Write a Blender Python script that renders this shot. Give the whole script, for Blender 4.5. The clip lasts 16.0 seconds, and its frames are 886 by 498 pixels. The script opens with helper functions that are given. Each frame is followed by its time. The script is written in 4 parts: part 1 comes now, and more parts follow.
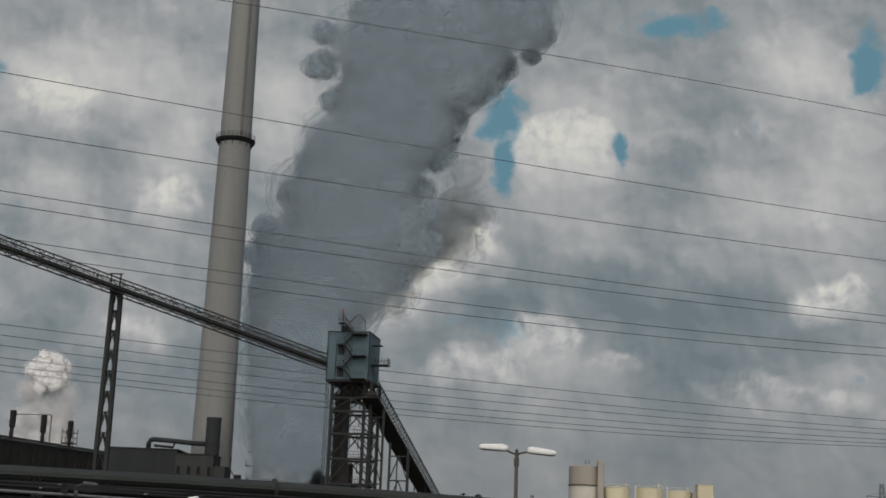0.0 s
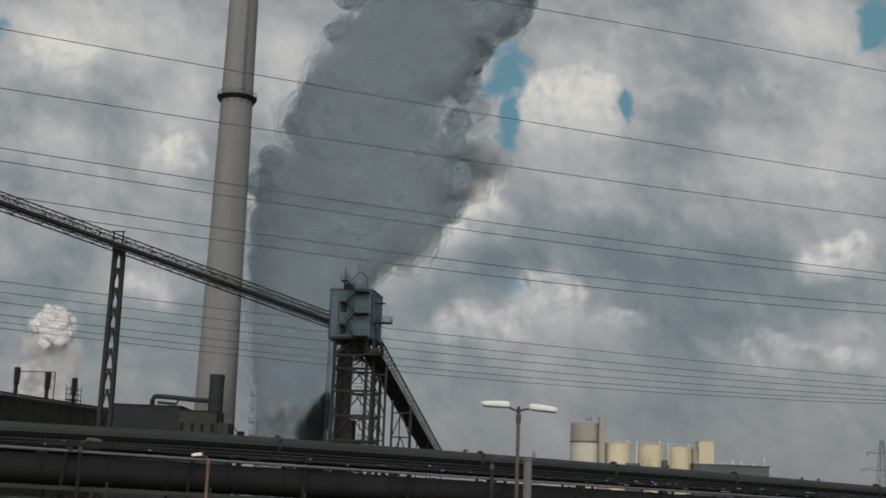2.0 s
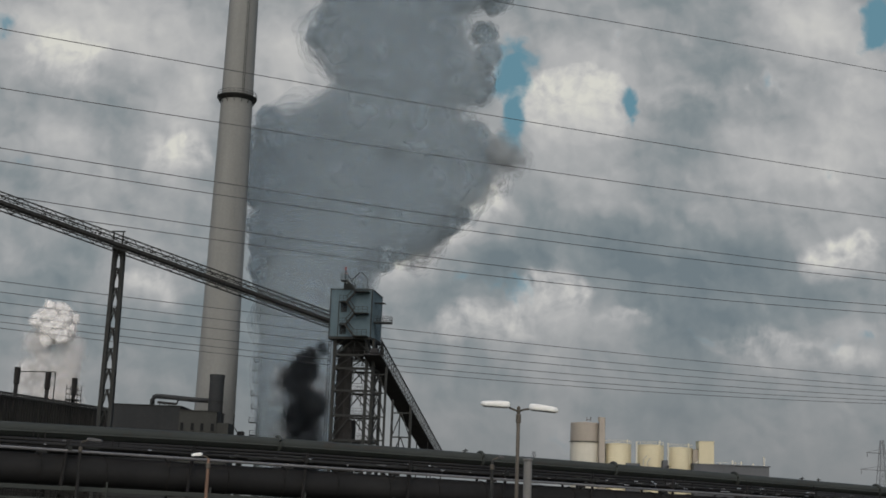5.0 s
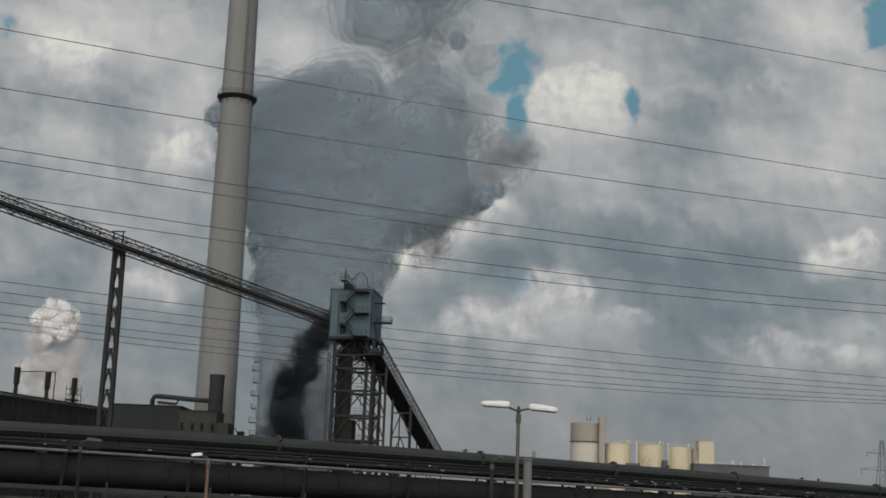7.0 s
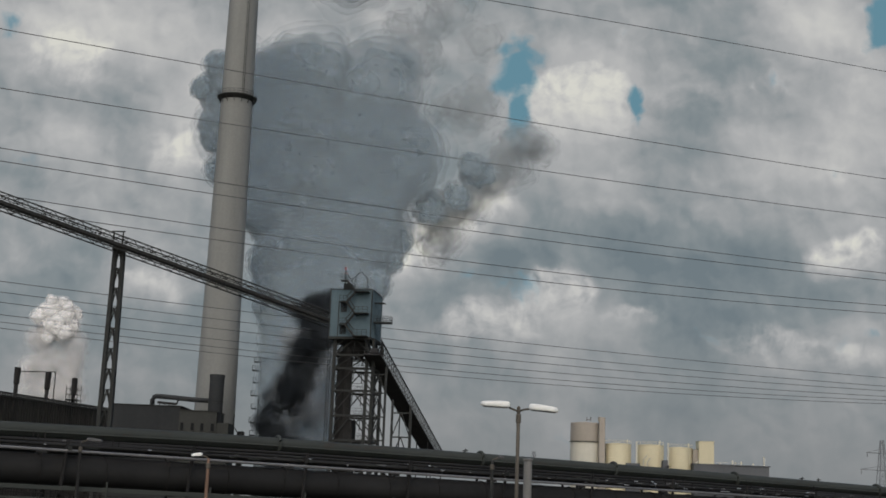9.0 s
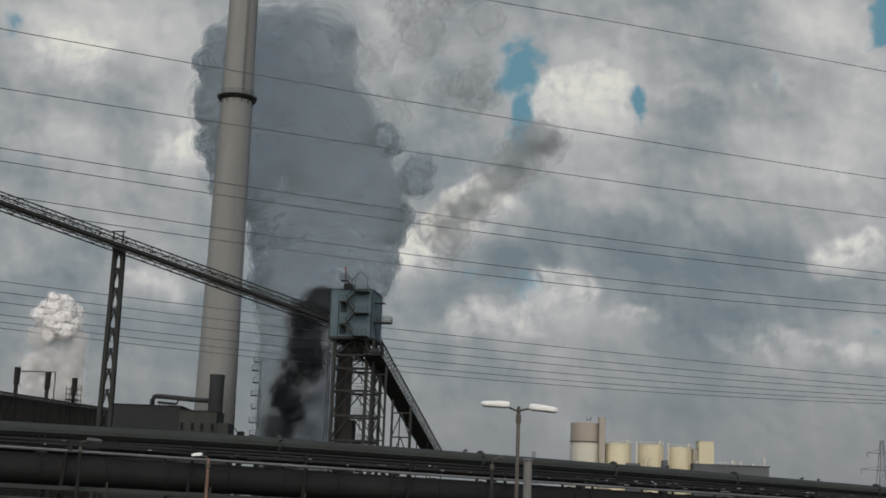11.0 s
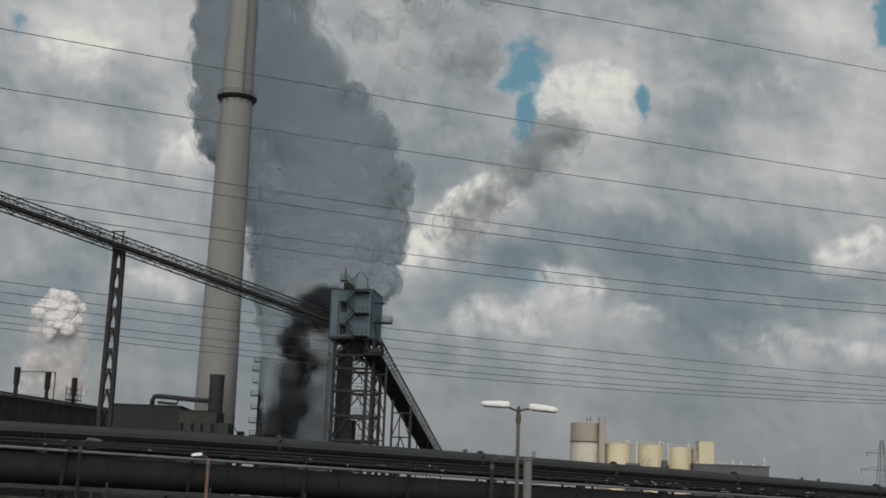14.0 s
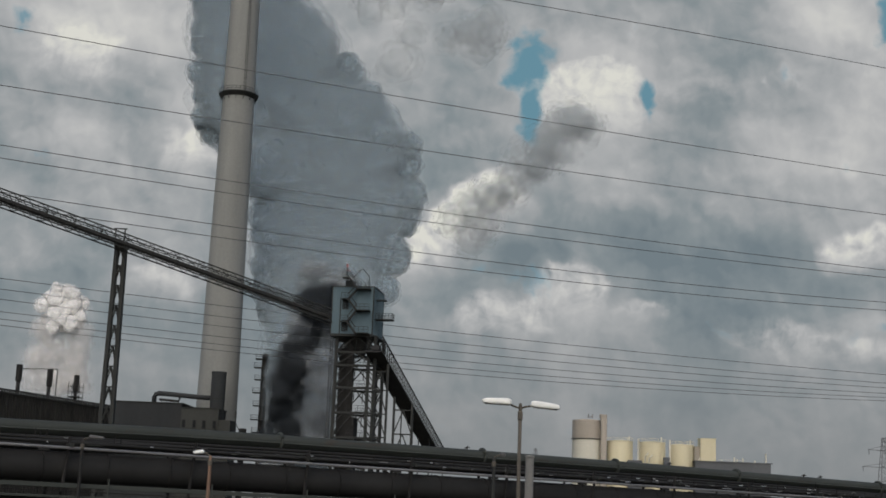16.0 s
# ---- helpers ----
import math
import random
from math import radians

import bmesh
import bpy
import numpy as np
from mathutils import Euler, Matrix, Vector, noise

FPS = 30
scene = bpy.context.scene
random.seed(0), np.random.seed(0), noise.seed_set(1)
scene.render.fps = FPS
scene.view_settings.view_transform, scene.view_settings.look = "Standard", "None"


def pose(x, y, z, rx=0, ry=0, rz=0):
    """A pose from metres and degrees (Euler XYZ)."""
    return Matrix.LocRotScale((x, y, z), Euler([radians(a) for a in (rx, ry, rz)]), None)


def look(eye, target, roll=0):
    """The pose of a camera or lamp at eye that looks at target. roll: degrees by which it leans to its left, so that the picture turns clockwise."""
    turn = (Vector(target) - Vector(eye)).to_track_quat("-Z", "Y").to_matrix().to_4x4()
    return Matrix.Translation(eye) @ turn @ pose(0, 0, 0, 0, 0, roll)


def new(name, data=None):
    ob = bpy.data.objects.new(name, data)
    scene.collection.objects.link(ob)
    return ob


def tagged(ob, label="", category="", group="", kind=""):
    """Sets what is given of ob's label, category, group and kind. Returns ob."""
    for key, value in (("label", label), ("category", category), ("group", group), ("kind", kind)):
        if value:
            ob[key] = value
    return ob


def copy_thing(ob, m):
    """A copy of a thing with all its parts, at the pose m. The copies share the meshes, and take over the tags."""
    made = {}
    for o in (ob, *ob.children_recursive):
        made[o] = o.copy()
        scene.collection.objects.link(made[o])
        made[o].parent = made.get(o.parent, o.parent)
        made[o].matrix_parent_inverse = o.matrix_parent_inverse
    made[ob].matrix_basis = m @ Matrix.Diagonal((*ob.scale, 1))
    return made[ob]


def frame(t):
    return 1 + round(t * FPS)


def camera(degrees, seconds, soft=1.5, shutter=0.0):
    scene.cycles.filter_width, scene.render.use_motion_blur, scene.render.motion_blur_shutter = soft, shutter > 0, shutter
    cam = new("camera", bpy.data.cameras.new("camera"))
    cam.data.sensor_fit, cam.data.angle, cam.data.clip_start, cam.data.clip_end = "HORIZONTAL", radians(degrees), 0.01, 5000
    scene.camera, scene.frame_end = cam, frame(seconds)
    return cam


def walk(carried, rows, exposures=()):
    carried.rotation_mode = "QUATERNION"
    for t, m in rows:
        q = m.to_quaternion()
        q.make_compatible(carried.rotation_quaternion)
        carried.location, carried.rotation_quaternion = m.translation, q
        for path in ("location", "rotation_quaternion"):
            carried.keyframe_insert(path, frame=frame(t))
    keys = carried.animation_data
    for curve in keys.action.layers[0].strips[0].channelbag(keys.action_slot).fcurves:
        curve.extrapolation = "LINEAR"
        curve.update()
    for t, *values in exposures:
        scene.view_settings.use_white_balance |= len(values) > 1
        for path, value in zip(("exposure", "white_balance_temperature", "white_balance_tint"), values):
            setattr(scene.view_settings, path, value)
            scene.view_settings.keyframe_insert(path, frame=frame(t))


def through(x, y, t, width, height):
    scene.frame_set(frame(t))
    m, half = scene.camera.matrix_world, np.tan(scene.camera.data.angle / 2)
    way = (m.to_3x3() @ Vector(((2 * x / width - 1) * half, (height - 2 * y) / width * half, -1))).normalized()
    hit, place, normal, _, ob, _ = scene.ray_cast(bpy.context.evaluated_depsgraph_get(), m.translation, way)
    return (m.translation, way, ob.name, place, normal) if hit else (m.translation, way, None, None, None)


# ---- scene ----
# ---------------------------------------------------------------- camera
EYE = (0.0, 0.0, 4.0)
cam = camera(38, 16.0, soft=1.7)
LEAN = 2.2


def aim(x, z):
    return look(EYE, (x, 100.0, z), LEAN)


PATH = [
    (0.0, aim(0.05, 27.17)), (0.2, aim(0.06, 26.51)), (0.4, aim(0.07, 25.75)), (0.5, aim(0.07, 25.46)),
    (0.6, aim(0.06, 25.10)), (0.7, aim(0.03, 24.78)), (0.8, aim(0.0, 24.46)), (0.9, aim(0.0, 24.26)),
    (1.0, aim(-0.01, 24.04)), (1.1, aim(-0.01, 23.9)), (1.2, aim(0.0, 23.77)), (1.3, aim(0.0, 23.72)),
    (1.5, aim(0.0, 23.72)), (8.0, aim(0.0, 23.72)), (15.4, aim(0.0, 23.72)), (15.7, aim(0.0, 23.71)),
    (15.8, aim(-0.02, 23.68)), (15.9, aim(-0.10, 23.55)), (16.0, aim(-0.126, 23.487)),
]
walk(cam, PATH, [(0.0, -0.12), (1.3, -0.06), (8.0, -0.02), (16.0, 0.05)])

# ---------------------------------------------------------------- world and sun
world = bpy.data.worlds.new("world")
scene.world = world
world.use_nodes = True
wn, wl = world.node_tree.nodes, world.node_tree.links
sky = wn.new("ShaderNodeTexSky")
sky.sky_type, sky.sun_disc = "NISHITA", False
sky.sun_elevation, sky.sun_rotation = radians(42), radians(184)
sky.dust_density = 3.0
wn["Background"].inputs["Strength"].default_value = 0.122
wl.new(sky.outputs["Color"], wn["Background"].inputs["Color"])

sun = new("sun", bpy.data.lights.new("sun", "SUN"))
sun.data.energy, sun.data.angle, sun.data.color = 1.0, radians(75), (1.0, 0.97, 0.92)
sun.matrix_world = look((0, 0, 100), (5.0, 70.0, 100 - 62))


# ---------------------------------------------------------------- materials
def tree(name):
    m = bpy.data.materials.new(name)
    m.use_nodes = True
    return m, m.node_tree.nodes, m.node_tree.links, m.node_tree.nodes["Principled BSDF"]


def surface(name, dark, light, rough=0.7, metal=0.0, scale=1.0, bump=0.15, streak=1.0, alpha=None, wear=None):
    """Two scales of variation: broad stains (stretched downwards by streak) and fine grain, with relief."""
    m, n, l, b = tree(name)
    co = n.new("ShaderNodeTexCoord")
    geo = n.new("ShaderNodeNewGeometry")
    mp = n.new("ShaderNodeMapping")
    mp.inputs["Scale"].default_value = (1, 1, 1 / streak)
    l.new(geo.outputs["Position"], mp.inputs["Vector"])
    broad = n.new("ShaderNodeTexNoise")
    broad.inputs["Scale"].default_value = 0.35 * scale
    broad.inputs["Detail"].default_value = 6
    broad.inputs["Roughness"].default_value = 0.62
    fine = n.new("ShaderNodeTexNoise")
    fine.inputs["Scale"].default_value = 5.0 * scale
    fine.inputs["Detail"].default_value = 4
    l.new(mp.outputs["Vector"], broad.inputs["Vector"])
    l.new(geo.outputs["Position"], fine.inputs["Vector"])
    mixn = n.new("ShaderNodeMath")
    mixn.operation = "MULTIPLY_ADD"
    mixn.inputs[1].default_value = 0.3
    l.new(fine.outputs["Fac"], mixn.inputs[0])
    l.new(broad.outputs["Fac"], mixn.inputs[2])
    info = n.new("ShaderNodeObjectInfo")
    rnd = n.new("ShaderNodeMath")
    rnd.operation = "MULTIPLY_ADD"
    rnd.inputs[1].default_value = 0.16
    l.new(info.outputs["Random"], rnd.inputs[0])
    l.new(mixn.outputs[0], rnd.inputs[2])
    ramp = n.new("ShaderNodeValToRGB")
    ramp.color_ramp.elements[0].position, ramp.color_ramp.elements[1].position = 0.42, 0.98
    ramp.color_ramp.elements[0].color = (*dark, 1)
    ramp.color_ramp.elements[1].color = (*light, 1)
    if wear:
        e = ramp.color_ramp.elements.new(0.5)
        e.color = (*wear, 1)
        e = ramp.color_ramp.elements.new(0.56)
        e.color = tuple((a + c) / 2 for a, c in zip((*dark, 1), (*light, 1)))
    l.new(rnd.outputs[0], ramp.inputs["Fac"])
    l.new(ramp.outputs["Color"], b.inputs["Base Color"])
    b.inputs["Roughness"].default_value, b.inputs["Metallic"].default_value = rough, metal
    b.inputs["Specular IOR Level"].default_value = 0.5 if rough < 0.6 else 0.15
    bp = n.new("ShaderNodeBump")
    bp.inputs["Strength"].default_value = bump
    bp.inputs["Distance"].default_value = 0.05
    l.new(fine.outputs["Fac"], bp.inputs["Height"])
    l.new(bp.outputs["Normal"], b.inputs["Normal"])
    return m


STEEL = surface("painted_steel_dark", (0.013, 0.014, 0.0135), (0.034, 0.036, 0.034), 0.75, 0.0, 0.8, wear=(0.03, 0.023, 0.018))
STEEL_DARK = surface("sooty_steel", (0.009, 0.009, 0.009), (0.026, 0.025, 0.024), 0.8)
BELT = surface("belt_rubber", (0.03, 0.031, 0.03), (0.06, 0.06, 0.058), 0.85)
# near-black sheet for the sloping conveyor's underside and belt housing
BELLY = surface("dark_sheet", (0.012, 0.012, 0.013), (0.03, 0.03, 0.03), 0.8)
CONCRETE = surface("chimney_concrete", (0.14, 0.145, 0.136), (0.236, 0.24, 0.225), 0.9, 0, 0.4, streak=12.0)
BLUE = surface("blue_cladding", (0.062, 0.098, 0.117), (0.105, 0.15, 0.172), 0.65, 0, 0.9, streak=3.0)
GREYCLAD = surface("grey_cladding", (0.022, 0.024, 0.025), (0.04, 0.043, 0.044), 0.85, 0, 0.3, streak=4.0)
BRICKISH = surface("sooty_render", (0.03, 0.032, 0.03), (0.055, 0.057, 0.052), 0.9, 0, 0.4, streak=3.0)
BATTERY = surface("battery_brick", (0.016, 0.016, 0.0155), (0.05, 0.049, 0.045), 0.9, 0, 1.6, streak=3)
PIPE_GREEN = surface("pipe_paint_green_grey", (0.022, 0.026, 0.024), (0.045, 0.05, 0.045), 0.7, 0, 1.6, wear=(0.04, 0.036, 0.03), streak=0.25)
PIPE_DARK = surface("pipe_sheet_dark", (0.011, 0.011, 0.011), (0.024, 0.024, 0.023), 0.7, 0.0, 1.0)
PIPE_WHITE = surface("pipe_galvanised", (0.075, 0.076, 0.078), (0.16, 0.16, 0.16), 0.55, 0.0, 1.0)
FOIL = surface("bright_foil", (0.35, 0.36, 0.38), (0.75, 0.76, 0.78), 0.35, 0.6, 3.0)
CREAM = surface("cream_tank_paint", (0.5, 0.455, 0.31), (0.64, 0.585, 0.41), 0.6, 0, 0.5, streak=5.0)
BEIGE = surface("beige_tank_paint", (0.26, 0.235, 0.195), (0.36, 0.325, 0.275), 0.7, 0, 0.5, streak=5.0)
IVORY = surface("ivory_tank_paint", (0.46, 0.445, 0.37), (0.58, 0.56, 0.475), 0.65, 0, 0.5, streak=5.0)
LAMPPLASTIC = surface("opal_plastic", (0.55, 0.56, 0.53), (0.74, 0.75, 0.71), 0.25, 0, 3.0, bump=0.02)
POLE = surface("weathered_pole", (0.04, 0.036, 0.03), (0.1, 0.09, 0.074), 0.75, 0, 3.0, streak=4, wear=(0.11, 0.07, 0.04))
RUST = surface("rusty_pole", (0.08, 0.045, 0.03), (0.19, 0.125, 0.09), 0.8, 0, 3.0, streak=4)
POST = surface("concrete_post", (0.12, 0.118, 0.11), (0.215, 0.212, 0.2), 0.85, 0, 3.0, streak=3)
GLASS_DARK = surface("dark_window_glass", (0.005, 0.006, 0.007), (0.01, 0.011, 0.012), 0.7)
SHED = surface("pale_grey_sheeting", (0.075, 0.08, 0.085), (0.12, 0.125, 0.13), 0.8, 0, 0.4, streak=4.0)
SHADE_GREY = surface("grey_lamp_casing", (0.05, 0.05, 0.05), (0.1, 0.1, 0.1), 0.6, 0, 3.0)
WIRE = surface("aluminium_cable", (0.05, 0.05, 0.05), (0.09, 0.09, 0.09), 0.6, 0.3)
GROUND = surface("gravel_and_weeds", (0.07, 0.068, 0.055), (0.17, 0.16, 0.13), 0.95, 0, 0.6, bump=0.5)
RED = surface("red_lamp_paint", (0.2, 0.05, 0.045), (0.28, 0.08, 0.065), 0.6)
# pylon steel with the haze of distance put into its paler grey
HAZE = surface("hazed_steel", (0.11, 0.117, 0.122), (0.16, 0.168, 0.174), 0.8)


def smoke_material(name, colour, light, thick=1.0, through=0.1, relief=0.12, fray_by=0.5):
    """Mist that scatters light evenly, frayed by a broad noise; thick: how dense it is, on top of each puff's own density; fray_by: how far the noise thins it; relief: how far its lumps turn the light."""
    m, n, l, b = tree(name)
    n.remove(b)
    out = n["Material Output"]
    at = n.new("ShaderNodeAttribute")
    at.attribute_name = "thickness"
    info = n.new("ShaderNodeObjectInfo")
    mixc = n.new("ShaderNodeMix")
    mixc.data_type = "RGBA"
    mixc.inputs[6].default_value, mixc.inputs[7].default_value = (*colour, 1), (*light, 1)
    l.new(info.outputs["Random"], mixc.inputs["Factor"])
    geo = n.new("ShaderNodeNewGeometry")
    lean = n.new("ShaderNodeVectorMath")
    lean.operation = "MULTIPLY_ADD"
    lean.inputs[1].default_value = (relief, relief, relief)
    lean.inputs[2].default_value = (0.0, -0.97, 0.24)
    l.new(geo.outputs["Normal"], lean.inputs[0])
    unit = n.new("ShaderNodeVectorMath")
    unit.operation = "NORMALIZE"
    l.new(lean.outputs[0], unit.inputs[0])
    d, tr, body = n.new("ShaderNodeBsdfDiffuse"), n.new("ShaderNodeBsdfTranslucent"), n.new("ShaderNodeMixShader")
    body.inputs[0].default_value = through
    l.new(unit.outputs[0], d.inputs["Normal"])
    for q in (d, tr):
        l.new(mixc.outputs[2], q.inputs["Color"])
    l.new(d.outputs[0], body.inputs[1])
    l.new(tr.outputs[0], body.inputs[2])
    co = n.new("ShaderNodeTexCoord")
    rag = n.new("ShaderNodeTexNoise")
    rag.inputs["Scale"].default_value, rag.inputs["Detail"].default_value, rag.inputs["Roughness"].default_value = 1.7, 4, 0.5
    l.new(co.outputs["Object"], rag.inputs["Vector"])
    fray = n.new("ShaderNodeMapRange")
    fray.interpolation_type = "SMOOTHSTEP"
    fray.inputs["From Min"].default_value, fray.inputs["From Max"].default_value = 0.32, 0.62
    fray.inputs["To Min"].default_value, fray.inputs["To Max"].default_value = (1 - fray_by) * thick, (1 + 0.7 * fray_by) * thick
    l.new(rag.outputs["Fac"], fray.inputs["Value"])
    cut = n.new("ShaderNodeMath")
    cut.operation, cut.use_clamp = "MULTIPLY", True
    l.new(fray.outputs[0], cut.inputs[0])
    l.new(at.outputs["Fac"], cut.inputs[1])
    clear, mix = n.new("ShaderNodeBsdfTransparent"), n.new("ShaderNodeMixShader")
    l.new(cut.outputs[0], mix.inputs[0])
    l.new(clear.outputs[0], mix.inputs[1])
    l.new(body.outputs[0], mix.inputs[2])
    l.new(mix.outputs[0], out.inputs["Surface"])
    return m


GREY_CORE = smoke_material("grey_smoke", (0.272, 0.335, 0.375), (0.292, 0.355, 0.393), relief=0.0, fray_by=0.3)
# a darker grey for the puffs that start lowest in the plume
GREY_LOW = smoke_material("grey_smoke_low", (0.2, 0.24, 0.262), (0.24, 0.28, 0.3), relief=0.0, fray_by=0.4)
WISP = smoke_material("grey_wisp", (0.37, 0.42, 0.445), (0.42, 0.465, 0.485))
PALE_CORE = smoke_material("pale_smoke", (0.23, 0.26, 0.277), (0.36, 0.385, 0.4))
BLACK_CORE = smoke_material("black_smoke", (0.02, 0.024, 0.028), (0.05, 0.057, 0.064))
STEAM = smoke_material("white_steam", (0.96, 0.96, 0.945), (0.98, 0.98, 0.965), 1.0, 0.15, 0.25, 0.2)
STEAM_THIN = smoke_material("white_steam_thin", (0.75, 0.755, 0.75), (0.85, 0.85, 0.84))
scene.cycles.transparent_max_bounces = 256


# ---------------------------------------------------------------- building helpers
def finish(ob, bm, material, smooth=False):
    bm.to_mesh(ob.data)
    bm.free()
    if material:
        ob.data.materials.append(material)
    if smooth:
        for p in ob.data.polygons:
            p.use_smooth = True
    return ob


def part(name, bm, material, parent=None, label="", smooth=False):
    ob = new(name, bpy.data.meshes.new(name))
    finish(ob, bm, material, smooth)
    if parent:
        ob.parent = parent
    if label:
        ob["label"] = label
    return ob


def thing(name, label, category, group="", kind="", at=(0, 0, 0)):
    ob = new(name)
    ob.location = at
    ob.empty_display_size = 0.5
    return tagged(ob, label, category, group, kind)


UNIT = {}


def unit_box(material):
    """One shared box mesh a material, a metre along each side, slightly chamfered along its length."""
    if material.name not in UNIT:
        bm = bmesh.new()
        c = 0.42
        ring = [(-0.5, -c), (-c, -0.5), (c, -0.5), (0.5, -c), (0.5, c), (c, 0.5), (-c, 0.5), (-0.5, c)]
        lo = [bm.verts.new((x, y, -0.5)) for x, y in ring]
        hi = [bm.verts.new((x, y, 0.5)) for x, y in ring]
        bm.faces.new(lo[::-1])
        bm.faces.new(hi)
        for i in range(8):
            bm.faces.new((lo[i], lo[(i + 1) % 8], hi[(i + 1) % 8], hi[i]))
        me = bpy.data.meshes.new("bar")
        bm.to_mesh(me)
        bm.free()
        me.materials.append(material)
        UNIT[material.name] = me
    return UNIT[material.name]


def beam(name, p, q, w, h, material, parent, label=""):
    """A straight bar from p to q, w wide and h high, as an object of its own."""
    p, q = Vector(p), Vector(q)
    d = q - p
    z = d.normalized()
    ref = Vector((0, 0, 1)) if abs(z.z) < 0.999 else Vector((0, 1, 0))
    x = ref.cross(z).normalized()
    y = z.cross(x)
    m = Matrix((x, y, z)).transposed().to_4x4()
    m = Matrix.Translation((p + q) / 2) @ m @ Matrix.Diagonal((w, h, d.length, 1))
    ob = new(name, unit_box(material))
    ob.parent = parent
    ob.matrix_basis = m
    if label:
        ob["label"] = label
    return ob


def box_bm(x0, y0, z0, x1, y1, z1, bevel=0.0):
    bm = bmesh.new()
    bmesh.ops.create_cube(bm, size=1)
    for v in bm.verts:
        v.co = ((x0 + x1) / 2 + v.co.x * (x1 - x0), (y0 + y1) / 2 + v.co.y * (y1 - y0), (z0 + z1) / 2 + v.co.z * (z1 - z0))
    if bevel:
        bmesh.ops.bevel(bm, geom=bm.edges[:], offset=bevel, segments=2, affect="EDGES")
    return bm


def lathe_bm(profile, steps=32, centre=(0, 0)):
    """A turned shape about a vertical axis; profile: (radius, z) from below upwards."""
    bm = bmesh.new()
    rings = []
    for r, z in profile:
        rings.append([bm.verts.new((centre[0] + r * math.cos(2 * math.pi * i / steps), centre[1] + r * math.sin(2 * math.pi * i / steps), z)) for i in range(steps)])
    for a, b in zip(rings, rings[1:]):
        for i in range(steps):
            bm.faces.new((a[i], a[(i + 1) % steps], b[(i + 1) % steps], b[i]))
    bm.faces.new(rings[0][::-1])
    bm.faces.new(rings[-1])
    return bm


def tube_bm(points, radius, steps=12):
    """A round tube through the points."""
    bm = bmesh.new()
    pts = [Vector(p) for p in points]
    rings = []
    for i, p in enumerate(pts):
        z = (pts[min(i + 1, len(pts) - 1)] - pts[max(i - 1, 0)]).normalized()
        ref = Vector((0, 0, 1)) if abs(z.z) < 0.95 else Vector((0, 1, 0))
        x = ref.cross(z).normalized()
        y = z.cross(x)
        r = radius[i] if isinstance(radius, (list, tuple)) else radius
        rings.append([bm.verts.new(p + r * (x * math.cos(2 * math.pi * k / steps) + y * math.sin(2 * math.pi * k / steps))) for k in range(steps)])
    for a, b in zip(rings, rings[1:]):
        for k in range(steps):
            bm.faces.new((a[k], a[(k + 1) % steps], b[(k + 1) % steps], b[k]))
    bm.faces.new(rings[0][::-1])
    bm.faces.new(rings[-1])
    bmesh.ops.recalc_face_normals(bm, faces=bm.faces)
    return bm


def tube(name, points, radius, material, parent=None, label="", steps=12):
    return part(name, tube_bm(points, radius, steps), material, parent, label, smooth=True)


